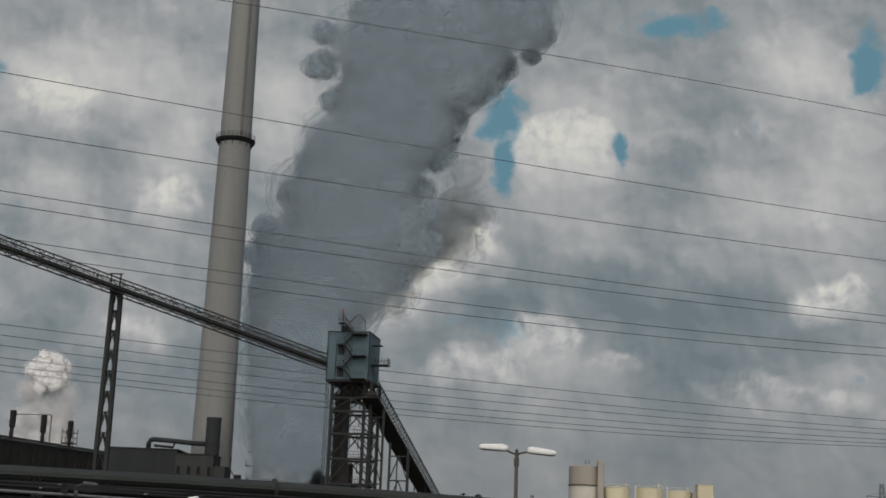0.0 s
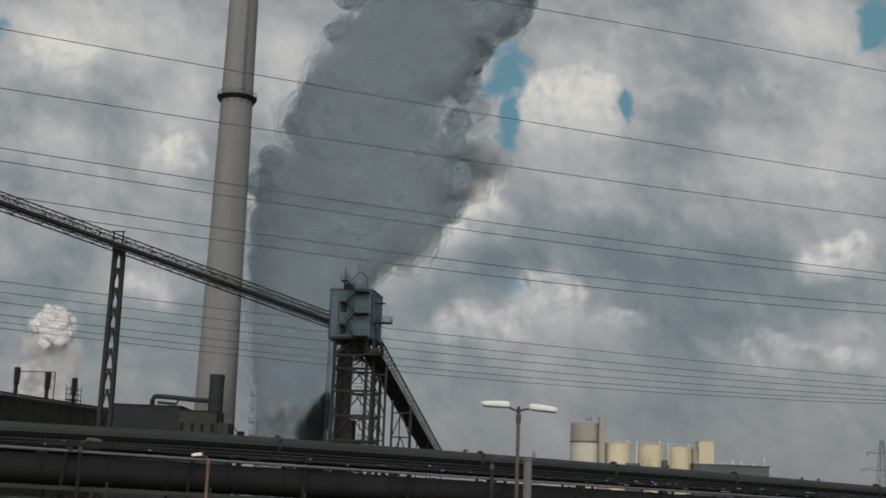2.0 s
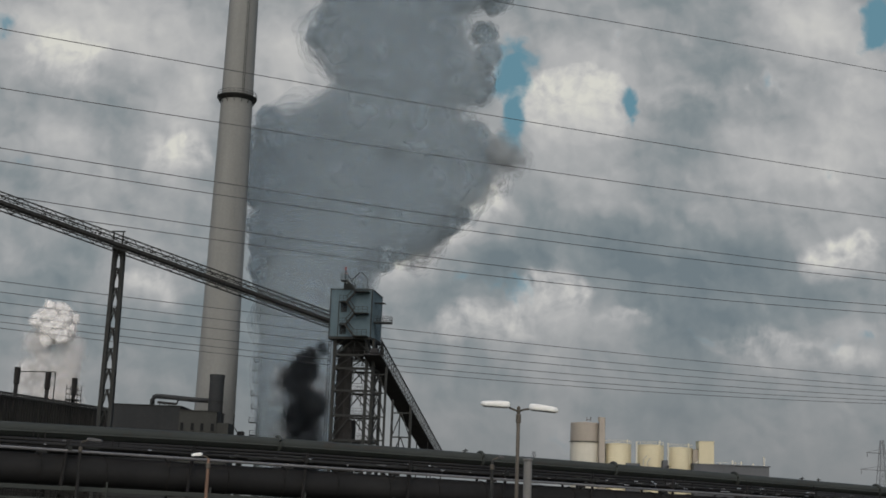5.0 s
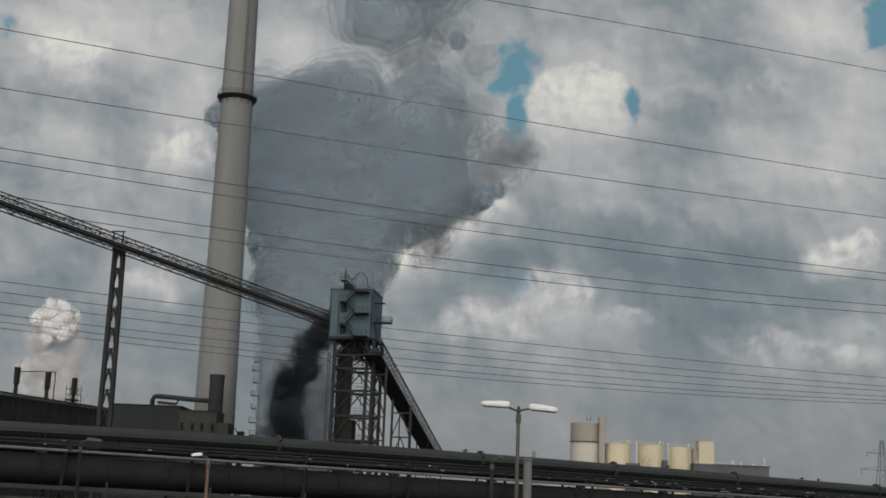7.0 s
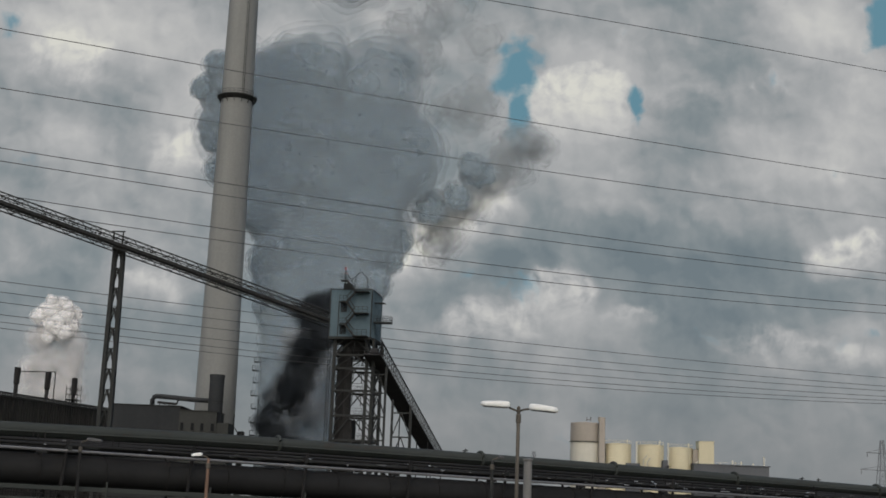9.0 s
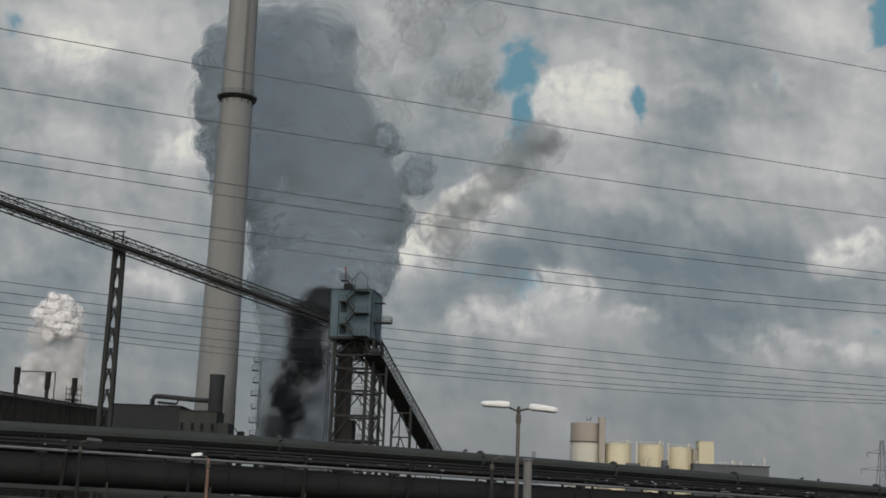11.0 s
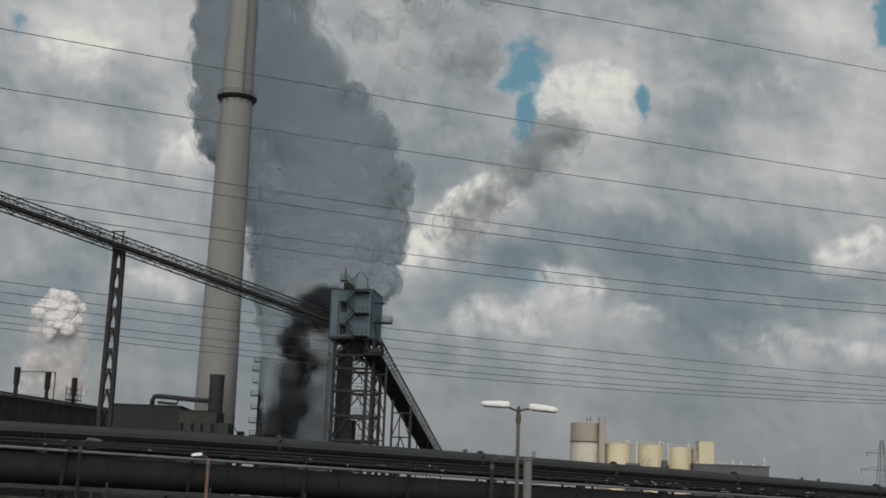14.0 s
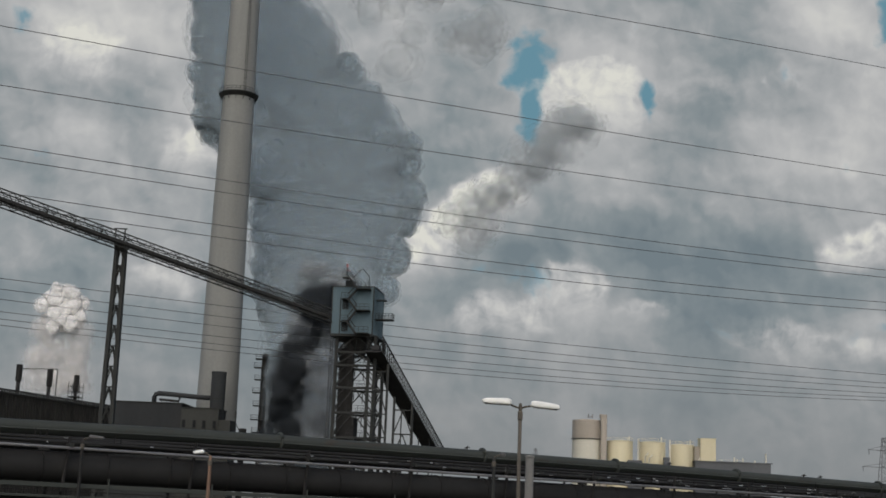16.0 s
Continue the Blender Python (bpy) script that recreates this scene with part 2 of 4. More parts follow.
# ---------------------------------------------------------------- sky backdrop
def sky_material():
    """Broken cumulus over blue, laid out in kilometres on the backdrop."""
    m, n, l, b = tree("cloudy_sky")
    n.remove(b)
    out = n["Material Output"]

    def math_node(op, a, c=None, d=None):
        q = n.new("ShaderNodeMath")
        q.operation = op
        for i, v in enumerate((a, c, d)):
            if v is None:
                continue
            if isinstance(v, (int, float)):
                q.inputs[i].default_value = v
            else:
                l.new(v, q.inputs[i])
        return q.outputs[0]

    def noise_node(vec, scale, detail, rough, offset=0.0, lac=2.0):
        q = n.new("ShaderNodeTexNoise")
        q.noise_dimensions = "3D"
        q.inputs["Scale"].default_value = scale
        q.inputs["Detail"].default_value = detail
        q.inputs["Roughness"].default_value = rough
        q.inputs["Lacunarity"].default_value = lac
        mp = n.new("ShaderNodeMapping")
        mp.inputs["Location"].default_value = (offset, offset * 0.7, offset * 0.3)
        l.new(vec, mp.inputs["Vector"])
        l.new(mp.outputs[0], q.inputs["Vector"])
        return q

    co = n.new("ShaderNodeTexCoord")
    km = n.new("ShaderNodeMapping")
    km.inputs["Scale"].default_value = (0.001, 0.001, 0.001)
    l.new(co.outputs["Object"], km.inputs["Vector"])
    P = km.outputs[0]

    def warp(src, scale, detail, amount, offset):
        w = noise_node(src, scale, detail, 0.55, offset)
        sub = n.new("ShaderNodeVectorMath")
        sub.operation = "SUBTRACT"
        l.new(w.outputs["Color"], sub.inputs[0])
        sub.inputs[1].default_value = (0.5, 0.5, 0.5)
        mul = n.new("ShaderNodeVectorMath")
        mul.operation = "MULTIPLY_ADD"
        l.new(sub.outputs[0], mul.inputs[0])
        mul.inputs[1].default_value = (amount, amount, amount)
        l.new(src, mul.inputs[2])
        return mul.outputs[0]

    S = warp(P, 3.0, 2, 0.15, 3.1)
    W = warp(warp(P, 5.0, 3, 0.11, 3.1), 20.0, 3, 0.02, 7.7)

    def blob(x, z, rx, rz, turn=0.0):
        """A soft spot, 1 in the middle and 0 past its radii."""
        mp = n.new("ShaderNodeMapping")
        mp.vector_type = "TEXTURE"
        mp.inputs["Location"].default_value = (x, 0, z)
        mp.inputs["Rotation"].default_value = (0, radians(turn), 0)
        mp.inputs["Scale"].default_value = (rx, 1000.0, rz)
        l.new(W, mp.inputs["Vector"])
        g = n.new("ShaderNodeTexGradient")
        g.gradient_type = "SPHERICAL"
        l.new(mp.outputs[0], g.inputs["Vector"])
        return g.outputs["Fac"]

    def cumulus(gain, x, z, rx, rz, turn=0.0, rim_a=0.08, rim_b=0.6):
        """A heap cloud: ragged crisp rim, brightest towards its top and fading out below."""
        mp = n.new("ShaderNodeMapping")
        mp.vector_type = "TEXTURE"
        mp.inputs["Location"].default_value = (x, 0, z)
        mp.inputs["Rotation"].default_value = (0, radians(turn), 0)
        mp.inputs["Scale"].default_value = (rx, 1000.0, rz)
        l.new(W, mp.inputs["Vector"])
        g = n.new("ShaderNodeTexGradient")
        g.gradient_type = "SPHERICAL"
        l.new(mp.outputs[0], g.inputs["Vector"])
        rim = n.new("ShaderNodeMapRange")
        rim.interpolation_type = "SMOOTHSTEP"
        rim.inputs["From Min"].default_value, rim.inputs["From Max"].default_value = rim_a, rim_b
        l.new(math_node("MULTIPLY_ADD", math_node("SUBTRACT", billow, 0.5), 0.6, g.outputs["Fac"]), rim.inputs["Value"])
        ax = n.new("ShaderNodeSeparateXYZ")
        l.new(mp.outputs[0], ax.inputs[0])
        up = n.new("ShaderNodeMapRange")
        up.interpolation_type = "SMOOTHSTEP"
        up.inputs["From Min"].default_value, up.inputs["From Max"].default_value = -0.7, 0.5
        up.inputs["To Min"].default_value = 0.1
        l.new(ax.outputs["Z"], up.inputs["Value"])
        return math_node("MULTIPLY", math_node("MULTIPLY", rim.outputs[0], up.outputs[0]), gain)

    def total(items):
        s = None
        for weight, socket in items:
            s = math_node("MULTIPLY_ADD", socket, weight, s if s is not None else 0.0)
        return s

    broad = noise_node(S, 2.0, 3, 0.5, 1.3).outputs["Fac"]
    billow = noise_node(W, 6.0, 4, 0.45, 5.2).outputs["Fac"]
    lit = n.new("ShaderNodeVectorMath")
    lit.operation = "ADD"
    l.new(W, lit.inputs[0])
    lit.inputs[1].default_value = (0.02, 0, 0.028)
    side = noise_node(lit.outputs[0], 6.0, 4, 0.45, 5.2).outputs["Fac"]
    relief = math_node("SUBTRACT", billow, side)
    puffs = noise_node(W, 19.0, 4, 0.5, 2.2).outputs["Fac"]
    side = noise_node(lit.outputs[0], 19.0, 4, 0.5, 2.2).outputs["Fac"]
    relief2 = math_node("SUBTRACT", puffs, side)
    base = total([(0.72, broad), (0.16, billow), (0.42, relief), (0.05, relief2)])
    heaps = total([
        (1.0, cumulus(0.27, 0.415, 1.40, 0.31, 0.21, 0, 0.22, 0.36)),
        (1.0, cumulus(0.25, -1.429, 1.499, 0.236, 0.197, 20)),
        (1.0, cumulus(0.25, -0.956, 1.151, 0.177, 0.148, 0)),
        (1.0, cumulus(0.55, 0.0, 0.95, 0.34, 0.16, -38, 0.15, 0.45)),
        (1.0, cumulus(0.25, 0.129, 0.591, 0.256, 0.118, 0)),
        (1.0, cumulus(0.25, 0.374, 0.709, 0.19, 0.15, 0, 0.15, 0.45)),
        (1.0, cumulus(0.2, 0.645, 0.656, 0.158, 0.055, 0)),
        (1.0, cumulus(0.3, 1.392, 0.90, 0.217, 0.118, -20, 0.15, 0.5)),
        (1.0, cumulus(0.2, 1.112, 0.551, 0.295, 0.118, 0)),
        (1.0, cumulus(0.06, 0.819, 1.430, 0.236, 0.118, 0)),
        (1.0, cumulus(0.2, 1.403, 0.533, 0.118, 0.059, 0)),
        (1.0, cumulus(0.2, -1.057, 0.693, 0.158, 0.089, 0)),
    ])
    bright = total([
        (0.14, blob(0.46, 1.407, 0.315, 0.24, 0)),
        (0.25, blob(-1.425, 1.563, 0.295, 0.236, 40)),
        (0.22, blob(-1.198, 1.647, 0.473, 0.197, 0)),
        (0.26, blob(-0.955, 1.20, 0.22, 0.3, 0)),
        (0.16, blob(-0.93, 1.45, 0.2, 0.3, 0)),
        (0.2, blob(-0.33, 1.58, 0.42, 0.34, 0)),
        (0.3, blob(1.248, 1.746, 0.295, 0.177, 0)),
        (0.22, blob(1.406, 1.507, 0.295, 0.276, 0)),
        (0.14, blob(1.279, 1.189, 0.473, 0.295, 0)),
        (0.03, blob(0.641, 1.040, 0.453, 0.256, 0)),
        (0.34, blob(-0.02, 0.93, 0.355, 0.2, -35)),
        (0.17, blob(0.97, 1.24, 0.3, 0.36, 0)),
        (0.22, blob(-1.382, 1.228, 0.276, 0.217, 0)),
        (0.25, blob(-0.579, 1.512, 0.236, 0.335, 0)),
        (0.2, blob(-1.057, 0.693, 0.217, 0.158, 0)),
        (0.2, blob(0.169, 1.563, 0.256, 0.315, 0)),
        (0.08, blob(0.778, 1.630, 0.315, 0.197, 0)),
        (0.12, blob(0.140, 0.562, 0.394, 0.118, 0)),
        (0.12, blob(1.112, 0.521, 0.394, 0.118, 0)),
    ])
    dark = total([
        (0.1, blob(0.9, 1.38, 0.1, 0.34, 14)),
        (0.15, blob(-0.933, 0.599, 0.591, 0.236, 0)),
        (0.2, blob(0.663, 0.819, 0.827, 0.18, 6)),
        (0.15, blob(1.074, 0.598, 0.453, 0.118, 6)),
        (0.15, blob(-1.448, 1.081, 0.217, 0.138, 0)),
        (0.15, blob(-1.334, 1.355, 0.236, 0.118, 20)),
        (0.03, blob(-0.882, 1.500, 0.158, 0.177, 0)),
        (0.15, blob(0.132, 0.799, 0.315, 0.118, 0)),
        (0.12, blob(0.42, 0.93, 0.4, 0.2, 6)),
        (0.03, blob(-0.140, 1.658, 0.512, 0.355, 0)),
        (0.112, blob(1.369, 0.747, 0.315, 0.098, 0)),
    ])
    blue = total([
        (0.85, blob(0.215, 1.55, 0.15, 0.24, 12)),
        (0.75, blob(0.225, 1.30, 0.07, 0.15, 0)),
        (0.8, blob(0.637, 1.42, 0.06, 0.1, -10)),
        (0.8, blob(0.879, 1.905, 0.295, 0.118, 0)),
        (0.9, blob(1.545, 1.780, 0.118, 0.236, 0)),
        (0.6, blob(-1.613, 1.619, 0.079, 0.197, 0)),
        (0.35, blob(0.192, 0.761, 0.295, 0.089, 8)),
        (0.3, blob(1.493, 0.614, 0.236, 0.079, 0)),
        (0.3, blob(1.015, 0.576, 0.394, 0.079, 0)),
        (0.3, blob(-1.511, 1.119, 0.118, 0.079, 0)),
    ])
    value = math_node("ADD", math_node("ADD", base, bright), heaps)
    value = math_node("ADD", value, math_node("MULTIPLY", relief2, math_node("MULTIPLY", heaps, 2.6)))
    value = math_node("SUBTRACT", value, dark)
    # towards the horizon everything fades into even haze
    sep = n.new("ShaderNodeSeparateXYZ")
    l.new(P, sep.inputs[0])
    hz = n.new("ShaderNodeMapRange")
    hz.interpolation_type = "SMOOTHSTEP"
    hz.inputs["From Min"].default_value, hz.inputs["From Max"].default_value = 0.0, 0.75
    hz.inputs["To Min"].default_value, hz.inputs["To Max"].default_value = 0.75, 0.0
    l.new(sep.outputs["Z"], hz.inputs["Value"])
    ramp = n.new("ShaderNodeValToRGB")
    cr = ramp.color_ramp
    cr.elements[0].position, cr.elements[0].color = 0.22, (0.16, 0.2, 0.223, 1)
    cr.elements[1].position, cr.elements[1].color = 1.0, (0.665, 0.66, 0.605, 1)
    for p, c in ((0.36, (0.226, 0.261, 0.277, 1)), (0.48, (0.316, 0.334, 0.345, 1)), (0.62, (0.422, 0.429, 0.434, 1)), (0.78, (0.535, 0.535, 0.524, 1))):
        cr.elements.new(p).color = c
    l.new(value, ramp.inputs["Fac"])
    mixb = n.new("ShaderNodeMix")
    mixb.data_type = "RGBA"
    bl = n.new("ShaderNodeMapRange")
    bl.interpolation_type = "SMOOTHSTEP"
    bl.inputs["From Min"].default_value, bl.inputs["From Max"].default_value = 0.25, 0.6
    l.new(math_node("ADD", blue, math_node("MULTIPLY_ADD", billow, 1.1, math_node("MULTIPLY_ADD", puffs, 0.5, -0.8))), bl.inputs["Value"])
    l.new(bl.outputs[0], mixb.inputs["Factor"])
    l.new(ramp.outputs["Color"], mixb.inputs[6])
    mixb.inputs[7].default_value = (0.125, 0.255, 0.325, 1)
    mixh = n.new("ShaderNodeMix")
    mixh.data_type = "RGBA"
    l.new(hz.outputs[0], mixh.inputs["Factor"])
    l.new(mixb.outputs[2], mixh.inputs[6])
    mixh.inputs[7].default_value = (0.222, 0.233, 0.239, 1)
    em = n.new("ShaderNodeEmission")
    l.new(mixh.outputs[2], em.inputs["Color"])
    l.new(em.outputs[0], out.inputs["Surface"])
    return m


def sky_backdrop():
    bm = bmesh.new()
    bmesh.ops.create_grid(bm, x_segments=8, y_segments=8, size=1)
    for v in bm.verts:
        v.co = (v.co.x * 2300, 0, 900 + v.co.y * 1300)
    ob = part("backdrop_sky", bm, sky_material())
    ob.location = (0, 4400, 0)
    return tagged(ob, "broken grey and white clouds with blue gaps", "sky", kind="structure")


SKY = sky_backdrop()

# ---------------------------------------------------------------- ground
def ground():
    bm = bmesh.new()
    bmesh.ops.create_grid(bm, x_segments=60, y_segments=60, size=1)
    for v in bm.verts:
        v.co = (v.co.x * 4200, 1900 + v.co.y * 2500, 0)
    ob = part("ground", bm, GROUND)
    return tagged(ob, "dusty grey gravel yard of a coking plant", "ground", kind="structure")


ground()

# ---------------------------------------------------------------- chimney
def chimney():
    c = thing("chimney", "tall tapered grey concrete chimney with a gallery ring", "chimney", at=(-51.4, 300, 0))
    prof = [(4.95 - 1.75 * z / 150.0, z) for z in range(0, 151, 6)]
    part("shaft", lathe_bm(prof, 48), CONCRETE, c, smooth=True)
    z = 98.4
    r = 4.95 - 1.75 * z / 150
    part("gallery_deck", lathe_bm([(r - 0.1, z - 0.9), (r + 0.25, z - 0.75), (r + 0.95, z - 0.12), (r + 1.0, z), (r + 1.0, z + 0.14), (r - 0.1, z + 0.14)], 40), STEEL, c, "dark steel gallery deck round the shaft")
    for i in range(28):
        a = 2 * math.pi * i / 28
        x, y = (r + 0.9) * math.cos(a), (r + 0.9) * math.sin(a)
        beam("post", (x, y, z + 0.1), (x, y, z + 1.25), 0.07, 0.07, STEEL, c)
    for h in (0.65, 1.2):
        pts = [((r + 0.9) * math.cos(a), (r + 0.9) * math.sin(a), z + h) for a in np.linspace(0, 2 * math.pi, 41)]
        tube("handrail", pts, 0.05, STEEL, c, steps=6)
    for i in range(14):
        a = 2 * math.pi * (i + 0.5) / 14
        beam("bracket", (r * math.cos(a), r * math.sin(a), z - 1.7), ((r + 0.9) * math.cos(a), (r + 0.9) * math.sin(a), z - 0.1), 0.12, 0.16, STEEL, c)
    # ladder down the shaft, with cage hoops
    a = radians(-62)
    lx, ly = math.cos(a), math.sin(a)
    for side in (-0.22, 0.22):
        tube("ladder_rail", [((4.95 - 1.75 * q / 150 + 0.22) * lx - side * ly, (4.95 - 1.75 * q / 150 + 0.22) * ly + side * lx, q) for q in range(99, 150, 10)], 0.045, STEEL, c, steps=5)
    for q in range(100, 149, 2):
        rr = 4.95 - 1.75 * q / 150
        beam("ladder_rung", ((rr + 0.22) * lx + 0.22 * ly, (rr + 0.22) * ly - 0.22 * lx, q), ((rr + 0.22) * lx - 0.22 * ly, (rr + 0.22) * ly + 0.22 * lx, q), 0.05, 0.05, STEEL, c)
    return c


chimney()


# ---------------------------------------------------------------- trusses
def truss(parent, a, b, width, height, panels, material=STEEL, chord=0.3, brace=0.16, deck=True, belt=True, across=(0, 1, 0)):
    """A box truss from a to b (middle of its floor); across: the way of its width."""
    a, b, w = Vector(a), Vector(b), Vector(across).normalized()
    ln = b - a
    up = ln.cross(w).normalized()
    if up.z < 0:
        up = -up
    for s in (-1, 1):
        off = w * (s * width / 2)
        beam("bottom_chord", a + off, b + off, chord, chord, material, parent)
        beam("top_chord", a + off + up * height, b + off + up * height, chord, chord, material, parent)
        for i in range(panels):
            p, q = a + off + ln * (i / panels), a + off + ln * ((i + 1) / panels)
            low, mid = p + up * height * 0.36, (p + q) / 2
            beam("brace", p, mid + up * height * 0.34, brace, brace, material, parent)
            beam("brace", mid + up * height * 0.34, q, brace, brace, material, parent)
            beam("brace", low + up * height * 0.2, mid + up * height, brace, brace, material, parent)
            beam("brace", mid + up * height, q + up * height * 0.56, brace, brace, material, parent)
            if i % 2 == 0:
                beam("upright", p, p + up * height, brace * 1.1, brace * 1.1, material, parent)
        beam("handrail", a + off + up * height * 0.36, b + off + up * height * 0.36, 0.1, 0.1, material, parent)
        beam("handrail", a + off + up * height * 0.6, b + off + up * height * 0.56, 0.1, 0.1, material, parent)
    for i in range(0, panels + 1, 2):
        p = a + ln * (i / panels)
        beam("cross_member", p - w * width / 2, p + w * width / 2, brace, brace, material, parent)
        beam("cross_member", p - w * width / 2 + up * height, p + w * width / 2 + up * height, brace, brace, material, parent)
    if deck:
        beam("walkway", a + up * 0.12, b + up * 0.12, width * 0.8, 0.1, BELT, parent, "grey grating walkway")
    if belt:
        beam("belt_housing", a + up * height * 0.43, b + up * height * 0.43, width * 0.55, height * 0.24, BELT, parent, "grey sheet-metal belt housing")


def gantry():
    g = thing("conveyor_gantry", "long inclined dark steel lattice conveyor bridge", "conveyor")
    # floor line: it rises towards the camera's side of the works
    far, near = Vector((-19.6, 231.5, 34.45)), Vector((-100.0, 171.0, 53.4))
    truss(g, far, near, 2.2, 2.3, 44, chord=0.19, brace=0.1, deck=False, across=(0.58, -0.78, 0))
    return g


gantry()


def gantry_tower():
    g = thing("gantry_tower", "narrow dark steel lattice trestle carrying the conveyor bridge", "trestle")
    x, y, top = -53.15, 208.0, 43.0
    legs = [(Vector((x + k * 1.0, y, 0)), Vector((x + k * 0.66, y, top))) for k in (-1, 1)]
    for p, q in legs:
        beam("leg", p, q, 0.66, 1.1, STEEL, g)
    n = 13
    for i in range(n):
        t0, t1 = i / n, (i + 1) / n
        p0, p1 = legs[0][0].lerp(legs[0][1], t0), legs[1][0].lerp(legs[1][1], t0)
        q = (legs[0][0].lerp(legs[0][1], t1) + legs[1][0].lerp(legs[1][1], t1)) / 2
        for dy in (-0.4, 0.4):
            d = Vector((0, dy, 0))
            beam("brace", p0 + d, q + d, 0.16, 0.16, STEEL, g)
            beam("brace", p1 + d, q + d, 0.16, 0.16, STEEL, g)
        beam("tie", p0, p1, 0.9, 0.16, STEEL, g)
    beam("head_beam", (x - 1.1, y, top), (x + 1.1, y, top), 1.3, 0.5, STEEL, g)
    part("base_block", box_bm(x - 2.6, y - 3, -0.1, x + 2.6, y + 3, 0.5, 0.05), CONCRETE, g)
    # portal frame where bridge and trestle meet
    for sx in (-0.75, 0.75):
        beam("portal_post", (x + sx, y - 1.35, top), (x + sx, y - 1.35, top + 2.7), 0.2, 0.2, STEEL, g)
    beam("portal_beam", (x - 1.1, y - 1.35, top + 2.6), (x + 1.1, y - 1.35, top + 2.6), 0.2, 0.2, STEEL, g)
    return g


gantry_tower()


# ---------------------------------------------------------------- transfer tower
def rail(parent, p, q, n=4, h=1.1):
    p, q = Vector(p), Vector(q)
    for i in range(n + 1):
        s = p.lerp(q, i / n)
        beam("rail_post", s, s + Vector((0, 0, h)), 0.06, 0.06, STEEL, parent)
    for k in (0.55, 1.0):
        beam("handrail", p + Vector((0, 0, h * k)), q + Vector((0, 0, h * k)), 0.06, 0.06, STEEL, parent)


def transfer_tower():
    t = thing("transfer_tower", "blue clad conveyor head house on a dark lattice tower", "industrial tower")
    x0, x1, y0, y1, z0, z1 = -19.9, -12.3, 230.0, 239.0, 32.6, 41.1
    house = part("house", box_bm(x0, y0, z0, x1, y1, z1), BLUE, t, "weathered blue corrugated head house")
    # roof with parapet trim
    part("roof", box_bm(x0 - 0.15, y0 - 0.15, z1, x1 + 0.15, y1 + 0.15, z1 + 0.16), STEEL, t)
    # cladding ribs on the two visible faces and the corner trims
    n = 26
    for i in range(n):
        x = x0 + 0.15 + (x1 - x0 - 0.3) * i / (n - 1)
        beam("rib", (x, y0 - 0.03, z0), (x, y0 - 0.03, z1), 0.07, 0.08, BLUE, house)
    for i in range(28):
        y = y0 + 0.2 + (y1 - y0 - 0.4) * i / 27
        beam("rib", (x1 + 0.03, y, z0), (x1 + 0.03, y, z1), 0.07, 0.08, BLUE, house)
    for x, y in ((x0, y0), (x1, y0), (x1, y1)):
        beam("corner_trim", (x, y - 0.02, z0), (x, y - 0.02, z1), 0.18, 0.18, STEEL, house)
    part("floor_frame", box_bm(x0 - 0.1, y0 - 0.1, z0 - 0.45, x1 + 0.1, y1 + 0.1, z0), STEEL, t)
    # stair zigzag on the front face
    levels = [32.6, 36.7, 40.6]
    ys = y0 - 1.0
    for i, z in enumerate(levels):
        part("landing", box_bm(x1 - 3.0, ys - 0.7, z - 0.08, x1 - 0.4, y0, z + 0.05), STEEL, t)
        rail(t, (x1 - 3.0, ys - 0.65, z), (x1 - 0.4, ys - 0.65, z), 3)
        part("landing", box_bm(x0 + 2.0, ys - 0.7, z + 1.9, x0 + 3.4, y0, z + 2.03), STEEL, t)
        rail(t, (x0 + 2.0, ys - 0.65, z + 2.0), (x0 + 3.4, ys - 0.65, z + 2.0), 2)
        a, b = Vector((x1 - 2.8, ys - 0.35, z)), Vector((x0 + 3.2, ys - 0.35, z + 2.0))
        for s in (-0.35, 0.35):
            beam("stair_stringer", a + Vector((0, s, 0)), b + Vector((0, s, 0)), 0.1, 0.28, STEEL, t)
            beam("stair_handrail", a + Vector((0, s, 1.05)), b + Vector((0, s, 1.05)), 0.07, 0.07, STEEL, t)
        for k in range(9):
            c = a.lerp(b, (k + 0.5) / 9)
            beam("tread", c - Vector((0, 0.35, 0)), c + Vector((0, 0.35, 0)), 0.26, 0.05, STEEL, t)
        if i < 2:
            c, d = Vector((x0 + 3.2, ys - 0.2, z + 2.0)), Vector((x1 - 2.8, ys - 0.2, levels[i + 1]))
            for s in (-0.1, 0.4):
                beam("stair_stringer", c + Vector((0, s, 0)), d + Vector((0, s, 0)), 0.1, 0.28, STEEL, t)
                beam("stair_handrail", c + Vector((0, s, 1.05)), d + Vector((0, s, 1.05)), 0.07, 0.07, STEEL, t)
    # recessed loading bay and door, in deeper shade of steel
    for k, z in enumerate((33.0, 37.0)):
        part("door", box_bm(x0 + 1.9, y0 - 0.07, z, x0 + 3.1, y0 - 0.03, z + 2.1), GREYCLAD, t, "grey steel door")
    beam("downpipe", (x0 + 1.6, y0 - 0.12, z0), (x0 + 1.6, y0 - 0.12, z1 - 2), 0.14, 0.14, STEEL, t)
    # side balcony, roof rails and gear
    part("balcony", box_bm(x1, 231.5, 35.4, x1 + 3.2, 233.6, 35.6), STEEL, t)
    part("balcony", box_bm(x1, 232.0, 39.0, x1 + 1.9, 233.2, 39.15), STEEL, t)
    rail(t, (x1 + 0.2, 231.5, 35.5), (x1 + 3.2, 231.5, 35.5), 5)
    rail(t, (x1 + 0.2, 233.6, 35.5), (x1 + 3.2, 233.6, 35.5), 5)
